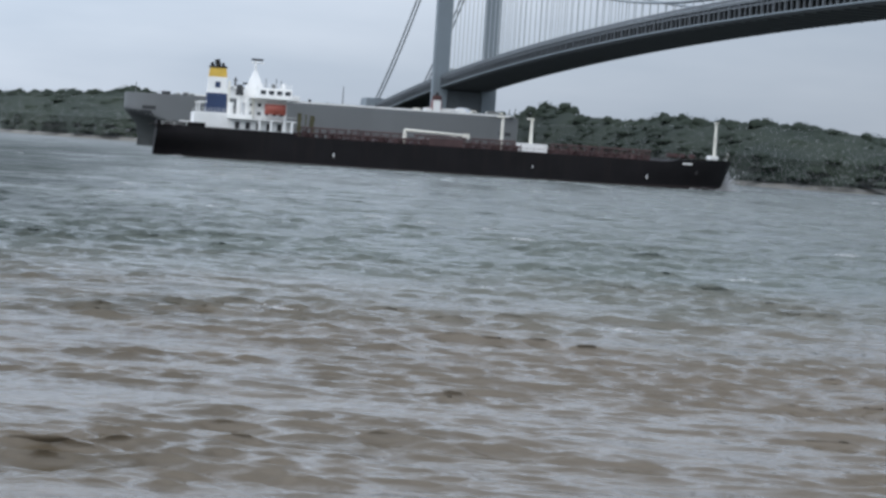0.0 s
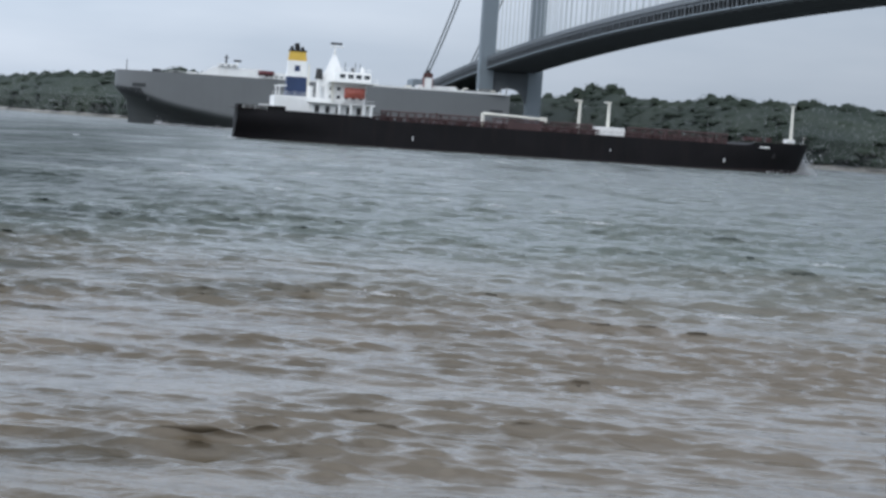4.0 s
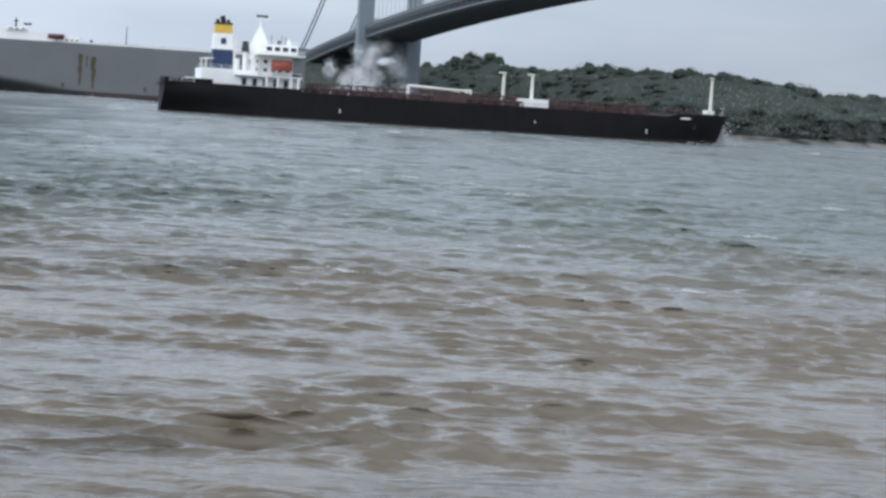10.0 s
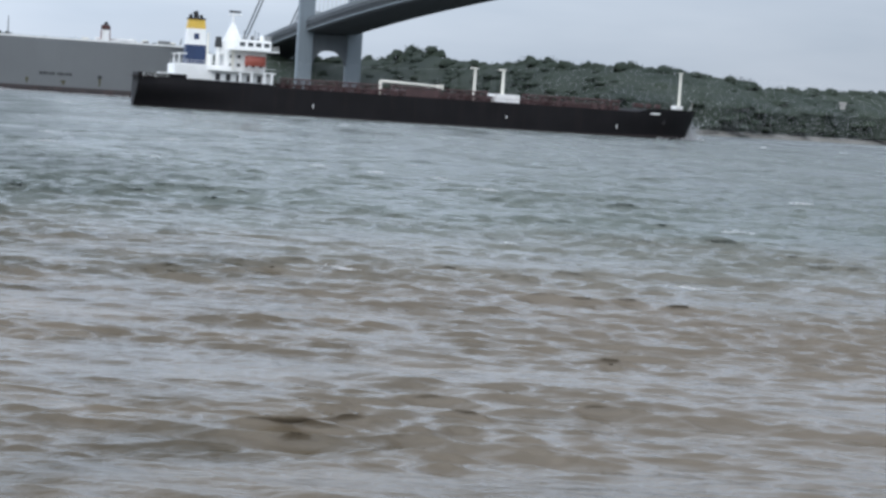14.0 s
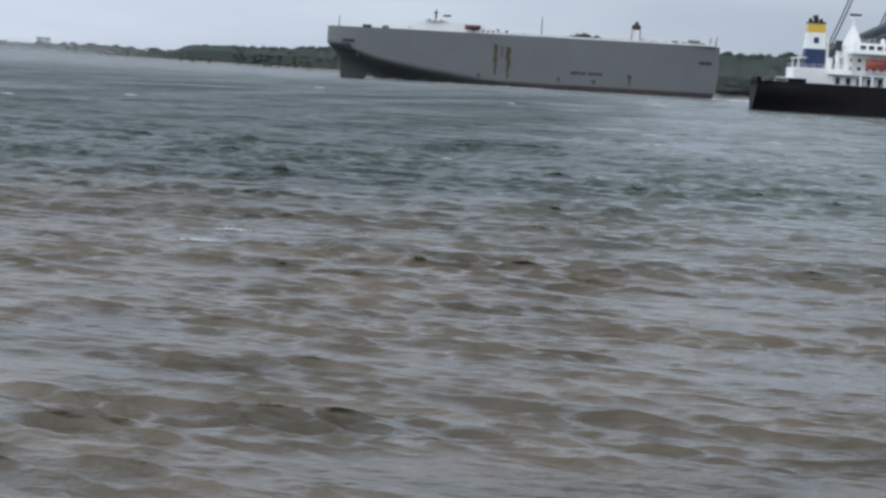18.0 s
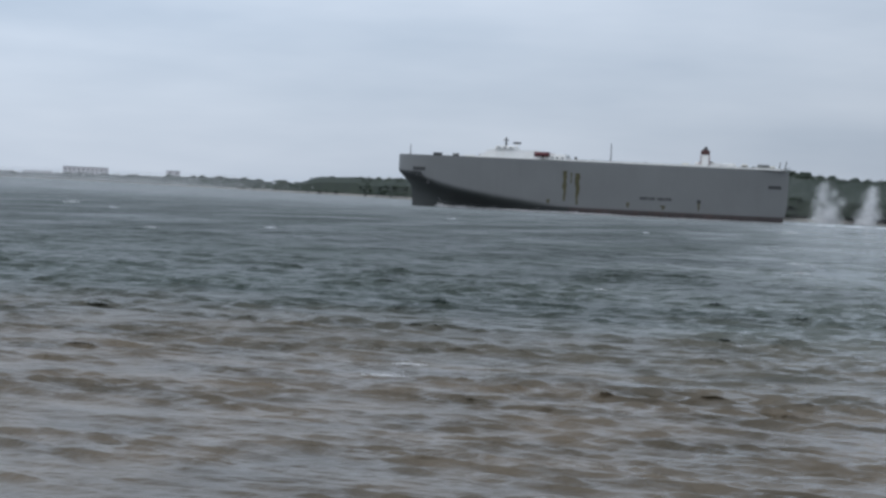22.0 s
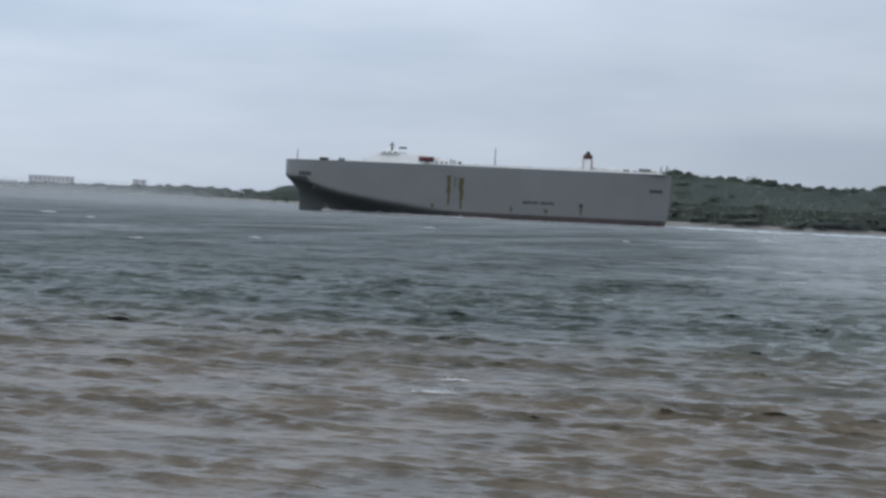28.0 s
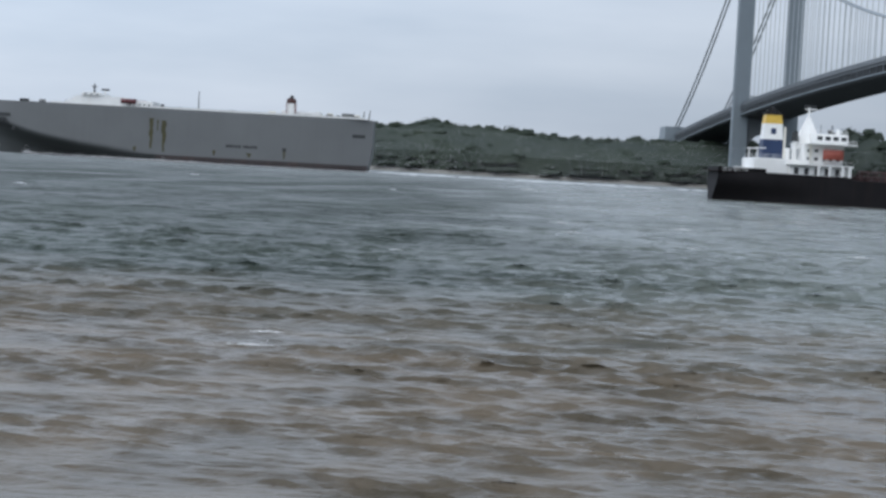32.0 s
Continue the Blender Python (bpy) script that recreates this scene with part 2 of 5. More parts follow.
    l.new(mp.outputs["Vector"], r2.inputs["Vector"])
    b1 = n.new("ShaderNodeBump")
    b1.inputs["Strength"].default_value = 1.0
    calm = n.new("ShaderNodeMapRange")
    calm.inputs["To Min"].default_value, calm.inputs["To Max"].default_value = 0.13, 0.02
    l.new(front.outputs["Result"], calm.inputs["Value"])
    l.new(calm.outputs["Result"], b1.inputs["Distance"])
    l.new(r1.outputs["Fac"], b1.inputs["Height"])
    b2 = n.new("ShaderNodeBump")
    b2.inputs["Strength"].default_value = 1.0
    swell = n.new("ShaderNodeMapRange")
    swell.inputs["From Min"].default_value, swell.inputs["From Max"].default_value = 45.0, 150.0
    swell.inputs["To Min"].default_value, swell.inputs["To Max"].default_value = 0.25, 1.6
    l.new(sep.outputs["Y"], swell.inputs["Value"])
    l.new(swell.outputs["Result"], b2.inputs["Distance"])
    l.new(r2.outputs["Fac"], b2.inputs["Height"])
    l.new(b1.outputs["Normal"], b2.inputs["Normal"])
    # farther out only the longer, wind-drawn crests can be told apart
    r3 = n.new("ShaderNodeTexNoise")
    r3.inputs["Scale"].default_value, r3.inputs["Detail"].default_value = 0.22, 3
    l.new(mp.outputs["Vector"], r3.inputs["Vector"])
    b3 = n.new("ShaderNodeBump")
    b3.inputs["Strength"].default_value = 1.0
    crest = n.new("ShaderNodeMapRange")
    crest.inputs["From Min"].default_value, crest.inputs["From Max"].default_value = 110.0, 260.0
    crest.inputs["To Min"].default_value, crest.inputs["To Max"].default_value = 0.0, 5.5
    l.new(sep.outputs["Y"], crest.inputs["Value"])
    l.new(crest.outputs["Result"], b3.inputs["Distance"])
    l.new(r3.outputs["Fac"], b3.inputs["Height"])
    l.new(b2.outputs["Normal"], b3.inputs["Normal"])
    l.new(b3.outputs["Normal"], b.inputs["Normal"])
    return m


def spray_mat(name, tone):
    """Fine droplets that scatter light in all directions."""
    m = bpy.data.materials.new(name)
    m.use_nodes = True
    n, l = m.node_tree.nodes, m.node_tree.links
    b = n["Principled BSDF"]
    geo = n.new("ShaderNodeNewGeometry")
    ramp = n.new("ShaderNodeValToRGB")
    ramp.color_ramp.elements[0].color = (tone * 0.85, tone * 0.86, tone * 0.88, 1)
    ramp.color_ramp.elements[1].color = (tone, tone, tone, 1)
    l.new(geo.outputs["Random Per Island"], ramp.inputs["Fac"])
    l.new(ramp.outputs["Color"], b.inputs["Base Color"])
    b.inputs["Roughness"].default_value = 1.0
    b.inputs["Specular IOR Level"].default_value = 0.0
    soft = soft_normal(n, l, 0.2)
    l.new(soft, b.inputs["Normal"])
    thru = n.new("ShaderNodeBsdfTranslucent")
    thru.inputs["Color"].default_value = (1, 1, 1, 1)
    half = n.new("ShaderNodeMixShader")
    half.inputs[0].default_value = 0.55
    l.new(b.outputs[0], half.inputs[1])
    l.new(thru.outputs[0], half.inputs[2])
    l.new(half.outputs[0], n["Material Output"].inputs["Surface"])
    return m


M_WATER = water_mat()
M_FOAM = mat("sea_foam", (0.62, 0.65, 0.66), 0.9, vary=0.12, scale=1.5, bump=0.05)
M_HULL_BLACK = mat("black_hull_paint", (0.0085, 0.0075, 0.0085), 0.7, vary=0.35, scale=0.15, streak=0.4, rust=(0.024, 0.016, 0.015))
M_HULL_BLACK.node_tree.nodes["Principled BSDF"].inputs["Specular IOR Level"].default_value = 0.2
M_BOOT = mat("red_boot_top_paint", (0.020, 0.011, 0.011), 0.6, vary=0.25, streak=0.4)
M_DECK_RED = mat("red_oxide_deck_paint", (0.058, 0.028, 0.028), 0.7, vary=0.3)
M_PIPE = mat("weathered_deck_pipe_paint", (0.066, 0.034, 0.033), 0.6, vary=0.4)
M_WHITE = mat("white_ship_paint", (0.80, 0.80, 0.78), 0.5, vary=0.08, streak=0.25, rust=(0.55, 0.48, 0.40))
M_CREAM = mat("cream_ship_paint", (0.72, 0.70, 0.62), 0.5, vary=0.1, streak=0.2)
M_GLASS = mat("dark_window_glass", (0.02, 0.025, 0.03), 0.1, vary=0.1, bump=0)
M_BLUE = mat("navy_funnel_paint", (0.012, 0.030, 0.085), 0.5, vary=0.12)
M_YELLOW = mat("yellow_funnel_paint", (0.62, 0.40, 0.06), 0.5, vary=0.12)
M_SOOT = mat("sooty_black_steel", (0.015, 0.014, 0.014), 0.7, vary=0.3)
M_ORANGE = mat("faded_orange_lifeboat", (0.34, 0.085, 0.06), 0.5, vary=0.12)
M_CC_HULL = mat("grey_hull_paint", (0.132, 0.138, 0.140), 0.55, vary=0.10, scale=0.05, streak=0.22, rust=(0.108, 0.108, 0.102))
M_CC_DARK = mat("dark_boot_top_paint", (0.040, 0.032, 0.032), 0.6, vary=0.3, scale=0.1, streak=0.5, rust=(0.12, 0.06, 0.05))
# streaked band round the bow, with the flare's shade put into its colour
M_CC_BOW = mat("shaded_bow_paint", (0.034, 0.038, 0.038), 0.6, vary=0.4, scale=0.12, streak=0.6, rust=(0.055, 0.058, 0.056))


def bow_shade(m, dark, line):
    """Puts the shade under the flare into the hull colour below a line (x, z), uneven and fading towards its upper
    edge.
    """
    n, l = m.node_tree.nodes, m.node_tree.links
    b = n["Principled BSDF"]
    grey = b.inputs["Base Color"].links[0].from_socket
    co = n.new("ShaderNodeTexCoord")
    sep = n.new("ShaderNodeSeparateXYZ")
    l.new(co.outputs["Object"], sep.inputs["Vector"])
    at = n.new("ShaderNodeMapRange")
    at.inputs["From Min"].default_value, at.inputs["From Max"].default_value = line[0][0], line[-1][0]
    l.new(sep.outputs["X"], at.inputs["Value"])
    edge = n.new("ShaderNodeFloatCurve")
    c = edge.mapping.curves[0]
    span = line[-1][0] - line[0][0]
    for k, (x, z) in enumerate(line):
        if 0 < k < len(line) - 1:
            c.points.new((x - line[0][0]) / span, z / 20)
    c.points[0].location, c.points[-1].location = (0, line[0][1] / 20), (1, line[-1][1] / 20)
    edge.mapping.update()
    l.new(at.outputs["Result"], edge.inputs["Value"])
    ragged = n.new("ShaderNodeTexNoise")
    ragged.inputs["Scale"].default_value, ragged.inputs["Detail"].default_value = 0.16, 5
    l.new(co.outputs["Object"], ragged.inputs["Vector"])
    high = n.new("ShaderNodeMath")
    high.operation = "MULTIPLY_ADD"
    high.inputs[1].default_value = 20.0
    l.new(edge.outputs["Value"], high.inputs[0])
    l.new(ragged.outputs["Fac"], high.inputs[2])
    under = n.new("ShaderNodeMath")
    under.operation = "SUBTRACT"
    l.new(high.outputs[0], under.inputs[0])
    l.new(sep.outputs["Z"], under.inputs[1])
    shaded = n.new("ShaderNodeMapRange")
    shaded.interpolation_type = "SMOOTHSTEP"
    shaded.inputs["From Min"].default_value, shaded.inputs["From Max"].default_value = -1.2, 3.4
    l.new(under.outputs[0], shaded.inputs["Value"])
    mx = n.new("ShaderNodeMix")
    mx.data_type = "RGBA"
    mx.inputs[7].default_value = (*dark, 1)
    l.new(shaded.outputs["Result"], mx.inputs[0])
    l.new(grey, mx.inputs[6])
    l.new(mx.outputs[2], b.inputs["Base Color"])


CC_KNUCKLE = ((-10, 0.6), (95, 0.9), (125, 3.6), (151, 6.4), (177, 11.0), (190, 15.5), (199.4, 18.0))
# shade under the bow flare, coloured into the hull below the knuckle
bow_shade(M_CC_HULL, (0.034, 0.038, 0.038), ((90, -4.0), (112, 0.5), (128, 4.0), (151, 7.0), (177, 11.3), (190, 15.3), (200, 17.6)))
M_CC_DECK = mat("grey_weather_deck", (0.16, 0.165, 0.16), 0.7)
M_RUST = mat("rust_streak", (0.062, 0.058, 0.026), 0.8, vary=0.5, scale=0.9)
# plain dark paint, also used for the shade patch under the carrier's flare
M_DARK = mat("dark_paint_and_shade", (0.03, 0.032, 0.034), 0.7, vary=0.2)
M_STEEL = mat("grey_bridge_steel", (0.178, 0.210, 0.232), 0.55, vary=0.07, scale=0.08, streak=0.15)
M_STEEL_LIGHT = mat("pale_bridge_steel", (0.40, 0.43, 0.44), 0.55, vary=0.08, scale=0.2)
# roadway slabs and floor beams: underside shade put into a darker steel colour
M_STEEL_DARK = mat("shaded_bridge_underside", (0.050, 0.055, 0.060), 0.7, vary=0.15, scale=0.1)
M_TRUSS = mat("weathered_truss_steel", (0.090, 0.101, 0.110), 0.6, vary=0.12, scale=0.15, streak=0.2)
M_CABLE = mat("cable_wire", (0.22, 0.25, 0.27), 0.6, vary=0.08)
M_CONCRETE = mat("weathered_concrete", (0.36, 0.35, 0.33), 0.85, vary=0.15, scale=0.1, streak=0.4)
M_SAND = mat("shore_sand", (0.20, 0.19, 0.17), 0.9, vary=0.2, scale=0.1, fine=2.0)
M_LEAF = leaf_mat("mixed_woodland_leaves", (0.022, 0.032, 0.024), (0.033, 0.044, 0.026))
M_CANOPY = leaf_mat("closed_woodland_canopy", (0.022, 0.031, 0.024), (0.032, 0.042, 0.026))
M_PALE = mat("pale_weathered_render", (0.62, 0.60, 0.62), 0.8, vary=0.1)
M_ROCK = mat("dark_wet_rock", (0.035, 0.037, 0.036), 0.6, vary=0.35)
M_BARK = mat("dark_tree_bark", (0.05, 0.042, 0.035), 0.9, vary=0.3)
M_SPRAY = spray_mat("white_spray", 1.0)
# for the flecks that stand in for distance haze
M_HAZE = spray_mat("grey_haze", 0.55)


# ---- mesh helpers ----
def finish(name, bm, material, parent=None, label="", smooth=False):
    me = bpy.data.meshes.new(name)
    bm.normal_update()
    if smooth:
        for e in bm.edges:
            e.smooth = e.calc_face_angle(0.0) < 0.75
    bm.to_mesh(me)
    bm.free()
    if smooth:
        for p in me.polygons:
            p.use_smooth = True
    me.materials.append(material)
    ob = new(name, me)
    if parent is not None:
        ob.parent = parent
    if label:
        ob["label"] = label
    return ob


def part(name, bm, material, parent, label="", smooth=False):
    """One mesh object under a thing or under a part."""
    return finish(name, bm, material, parent, label, smooth)


def thing(name, label, category, m=None, group=""):
    ob = new(name)
    if m is not None:
        ob.matrix_world = m
    return tagged(ob, label, category, group)


def flakes(name, points, low, high, parent, label, seed):
    """Broken foam and thrown water: many small flecks round the points, as one part."""
    rng = np.random.default_rng(seed)
    points = np.asarray(points, float)
    tri = points[:, None, :] + rng.normal(0, 1, (len(points), 3, 3)) * rng.uniform(low, high, (len(points), 1, 1))
    me = bpy.data.meshes.new(name)
    me.from_pydata(tri.reshape(-1, 3).tolist(), [], np.arange(3 * len(points)).reshape(-1, 3).tolist())
    me.materials.append(M_SPRAY)
    ob = new(name, me)
    ob.parent = parent
    tagged(ob, label, kind="stuff")
    return ob


def add_box(bm, x0, x1, y0, y1, z0, z1, bevel=0.0, taper=0.0):
    v = []
    for z, k in ((z0, 0.0), (z1, taper)):
        for x, y in ((x0 + k, y0 + k), (x1 - k, y0 + k), (x1 - k, y1 - k), (x0 + k, y1 - k)):
            v.append(bm.verts.new((x, y, z)))
    f = [bm.faces.new([v[i] for i in q]) for q in ((3, 2, 1, 0), (4, 5, 6, 7), (0, 1, 5, 4), (1, 2, 6, 5), (2, 3, 7, 6), (3, 0, 4, 7))]
    if bevel:
        es = list({e for q in f for e in q.edges})
        bmesh.ops.bevel(bm, geom=es, offset=bevel, segments=2, affect="EDGES")
    return bm


def box(x0, x1, y0, y1, z0, z1, bevel=0.0, taper=0.0):
    return add_box(bmesh.new(), x0, x1, y0, y1, z0, z1, bevel, taper)


def add_rod(bm, a, b, r, r2=None, seg=8):
    a, b = Vector(a), Vector(b)
    q = (b - a).to_track_quat("Z", "Y").to_matrix()
    r2 = r if r2 is None else r2
    lo, hi = [], []
    for i in range(seg):
        w = Vector((math.cos(i * math.tau / seg), math.sin(i * math.tau / seg), 0))
        lo.append(bm.verts.new(a + q @ (w * r)))
        hi.append(bm.verts.new(b + q @ (w * r2)))
    for i in range(seg):
        j = (i + 1) % seg
        bm.faces.new((lo[i], lo[j], hi[j], hi[i]))
    bm.faces.new(lo[::-1])
    bm.faces.new(hi)
    return bm


def rod(a, b, r, r2=None, seg=8):
    return add_rod(bmesh.new(), a, b, r, r2, seg)


def tube(points, r, seg=8):
    """A round bar along a line of points."""
    bm = bmesh.new()
    rings = []
    for i, p in enumerate(points):
        p = Vector(p)
        d = Vector(points[min(i + 1, len(points) - 1)]) - Vector(points[max(i - 1, 0)])
        q = d.to_track_quat("Z", "Y").to_matrix()
        rings.append([bm.verts.new(p + q @ Vector((math.cos(k * math.tau / seg) * r, math.sin(k * math.tau / seg) * r, 0))) for k in range(seg)])
    for a, b in zip(rings[:-1], rings[1:]):
        for k in range(seg):
            j = (k + 1) % seg
            bm.faces.new((a[k], a[j], b[j], b[k]))
    bm.faces.new(rings[0][::-1])
    bm.faces.new(rings[-1])
    return bm


def strip(points, width, height):
    """A bar of rectangular section along points; z is its top."""
    bm = bmesh.new()
    rings = []
    for i, p in enumerate(points):
        p = Vector(p)
        d = Vector(points[min(i + 1, len(points) - 1)]) - Vector(points[max(i - 1, 0)])
        side = Vector((-d.y, d.x, 0)).normalized() * width / 2
        rings.append([bm.verts.new(q) for q in (p - side, p + side, p + side - Vector((0, 0, height)), p - side - Vector((0, 0, height)))])
    for a, b in zip(rings[:-1], rings[1:]):
        for k in range(4):
            j = (k + 1) % 4
            bm.faces.new((a[j], a[k], b[k], b[j]))
    bm.faces.new(rings[0])
    bm.faces.new(rings[-1][::-1])
    return bm


def hull(stations, levels, half, low, top, rake):
    """A ship's shell: half(x, v) is the half breadth at the level v (0 keel side, 1 deck), low/top(x) its heights, rake(x, v) a shift along x."""
    bm = bmesh.new()
    grid = {}
    for side in (-1, 1):
        for i, x in enumerate(stations):
            for k, v in enumerate(levels):
                z = low(x) + (top(x) - low(x)) * v
                grid[side, i, k] = bm.verts.new((x + rake(x, v), side * half(x, v), z))
    n, m = len(stations), len(levels)
    for side in (-1, 1):
        for i in range(n - 1):
            for k in range(m - 1):
                q = [grid[side, i, k], grid[side, i + 1, k], grid[side, i + 1, k + 1], grid[side, i, k + 1]]
                bm.faces.new(q if side < 0 else q[::-1])
    for i in range(n - 1):
        bm.faces.new([grid[-1, i, m - 1], grid[-1, i + 1, m - 1], grid[1, i + 1, m - 1], grid[1, i, m - 1]])
        bm.faces.new([grid[1, i, 0], grid[1, i + 1, 0], grid[-1, i + 1, 0], grid[-1, i, 0]])
    for i, flip in ((0, False), (n - 1, True)):
        for k in range(m - 1):
            q = [grid[1, i, k], grid[-1, i, k], grid[-1, i, k + 1], grid[1, i, k + 1]]
            bm.faces.new(q[::-1] if flip else q)
    bmesh.ops.remove_doubles(bm, verts=bm.verts, dist=0.001)
    return bm


def smooth(a, b, x):
    t = min(1.0, max(0.0, (x - a) / (b - a)))
    return t * t * (3 - 2 * t)


# ---- the water ----
def build_water():
    """One sheet to the horizon, finest towards the strait: crested chop on a low swell."""
    fine = np.arange(-40.0, 33.01, 0.12)
    wide = [33.0]
    step = 0.1
    while wide[-1] < 320.0 - 6.0:
        step = min(6.0, step * 1.25) if wide[-1] < 180 else max(0.6, min(6.0, (320.0 - wide[-1]) * 0.25))
        wide.append(wide[-1] + step)
        if 320.0 - wide[-1] < 0.7:
            break
    az = np.radians(np.concatenate([fine, [a for a in wide[1:] if a < 319.6]]))
    rings = [0.5, 3.0, 7.0, 11.0, 13.0, 14.0]
    while rings[-1] < 430.0:
        rings.append(rings[-1] * (1 + 0.0019 * max(1.0, rings[-1] / 130.0) ** 0.8))
    while rings[-1] < 4950.0:
        rings.append(min(4950.0, rings[-1] * 1.05))
    rad = np.array(rings)
    gx = (rad[:, None] * np.sin(az)[None, :]).astype(np.float32)
    gy = (rad[:, None] * np.cos(az)[None, :]).astype(np.float32)
    turn_step = np.minimum(np.diff(az, append=az[0] + math.tau), np.diff(az, prepend=az[-1] - math.tau))
    cell = np.maximum(rad[:, None] * turn_step[None, :] * 0.6, np.gradient(rad)[:, None]).astype(np.float32)
    rng = np.random.default_rng(7)
    # rougher and calmer patches
    calm = np.zeros_like(gx)
    for i in range(18):
        span, turn = 3.5 * 12.0 ** rng.uniform(), rng.uniform(0, math.tau)
        calm += np.sin(math.tau / span * (0.5 * math.cos(turn) * gx + math.sin(turn) * gy) + rng.uniform(0, math.tau))
    exposed = np.clip((gy - 50) / 95, 0, 1)
    exposed = exposed * exposed * (3 - 2 * exposed)
    windy = np.clip((30 - gx - 0.12 * gy) / 60, 0, 1)
    lee = np.clip((gx + 4) / 14, 0, 1) * (1 - exposed)
    rough = np.clip(1 - 0.1 * lee + 0.14 * calm, 0.35, 1.6) * (1 + (0.5 + 0.1 * windy) * exposed)
    z, dx, dy = np.zeros_like(gx), np.zeros_like(gx), np.zeros_like(gx)
    for i in range(WAVES):
        wave = 0.36 * (11.0 / 0.36) ** (i / (WAVES - 1.0))
        turn = math.radians(rng.normal(-100, 20 - 2.5 * math.log(wave / 0.30)))
        kx, ky = math.cos(turn) * math.tau / wave, math.sin(turn) * math.tau / wave
        slope = CHOP * ((wave / 0.9) ** 0.15 if wave < 0.9 else (0.9 / wave) ** 0.9)
        amp = slope * wave / math.tau
        fade = np.clip((wave / cell - 2.2) / 2.0, 0, 1)
        ph = kx * gx + ky * gy + rng.uniform(0, math.tau)
        group = 1 + 0.55 * np.sin(0.11 * ph + 0.09 * ky * gx - 0.05 * kx * gy + rng.uniform(0, 6))
        a = amp * fade * group * (rough if wave < 3.2 else 1 - 0.35 * lee)
        s = np.sin(ph)
        z += a * np.cos(ph)
        dx -= LEAN * math.cos(turn) * a * s
        dy -= LEAN * math.sin(turn) * a * s
    # wind-driven: crests lean towards the near shore
    dy -= 0.3 * z
    co = np.stack([gx + dx, gy + dy, z], -1).reshape(-1, 3)
    ny, nx = gx.shape
    idx = np.arange(nx * ny).reshape(ny, nx)
    ahead = np.roll(idx, -1, axis=1)
    quad = np.stack([idx[:-1], idx[1:], ahead[1:], ahead[:-1]], -1).reshape(-1, 4)[:, ::-1]
    me = bpy.data.meshes.new("water")
    me.vertices.add(len(co) + 1)
    me.vertices.foreach_set("co", np.concatenate([co, [[0, 0, 0]]]).astype(np.float32).ravel())
    hub = np.stack([np.full(nx, len(co)), ahead[0], idx[0]], -1)
    loops = np.concatenate([quad.ravel(), hub[:, ::-1].ravel()])
    starts = np.concatenate([np.arange(0, quad.size, 4), quad.size + np.arange(0, hub.size, 3)])
    me.loops.add(len(loops))
    me.loops.foreach_set("vertex_index", loops.astype(np.int32))
    me.polygons.add(len(starts))
    me.polygons.foreach_set("loop_start", starts.astype(np.int32))
    me.polygons.foreach_set("use_smooth", np.ones(len(starts), dtype=bool))
    me.update(calc_edges=True)
    me.materials.append(M_WATER)
    return tagged(new("water", me), "choppy tidal strait, silty brown inshore and green-grey beyond", "water", kind="structure")


WAVES, CHOP, LEAN = 150, 0.047, 1.05
WATER = build_water()

# ---- the far shore: bearing in degrees, distance of the water's edge, height of the tree line above the eye in degrees ----
SHORE = [(-42, 4600, 0.10), (-28, 4450, 0.12), (-25, 3900, 0.17), (-22, 3000, 0.25), (-20.4, 2600, 0.20), (-19.6, 2480, 0.38),
         (-17, 2050, 0.47), (-14, 1680, 0.75), (-12.3, 1520, 0.95), (-10.4, 1430, 1.09), (-8.7, 1400, 1.29), (-7, 1390, 1.18), (-5.1, 1390, 1.02),
         (-3.5, 1410, 1.08), (0, 1430, 1.15), (1.6, 1400, 1.27), (2.3, 1370, 1.32), (2.6, 1350, 1.53), (3.2, 1310, 1.56), (3.6, 1280, 1.42), (5, 1180, 1.38),
         (6.2, 1110, 1.49), (8.8, 1020, 1.54), (11.4, 1010, 1.41), (12.4, 1040, 1.18), (16, 1160, 1.23), (40, 1300, 1.1)]
S_AZ, S_D, S_EL = (np.array([r[k] for r in SHORE], float) for k in range(3))


def shore_at(az):
    d = float(np.interp(az, S_AZ, S_D))
    ridge = d + min(190.0, 60 + 0.05 * d)
    return d, ridge, 4.88 + ridge * math.tan(math.radians(float(np.interp(az, S_AZ, S_EL))))


def polar(az, d, z):
    a = math.radians(az)
    return Vector((math.sin(a) * d, math.cos(a) * d, z))


def slope_z(top, f):
    """Height of the hillside under the trees, f from the water's edge (0) to the ridge (1)."""
    low = max(2.0, top - 13.0)
    return 1.5 + (low - 1.5) * (0.35 * math.sqrt(f) + 0.65 * f)


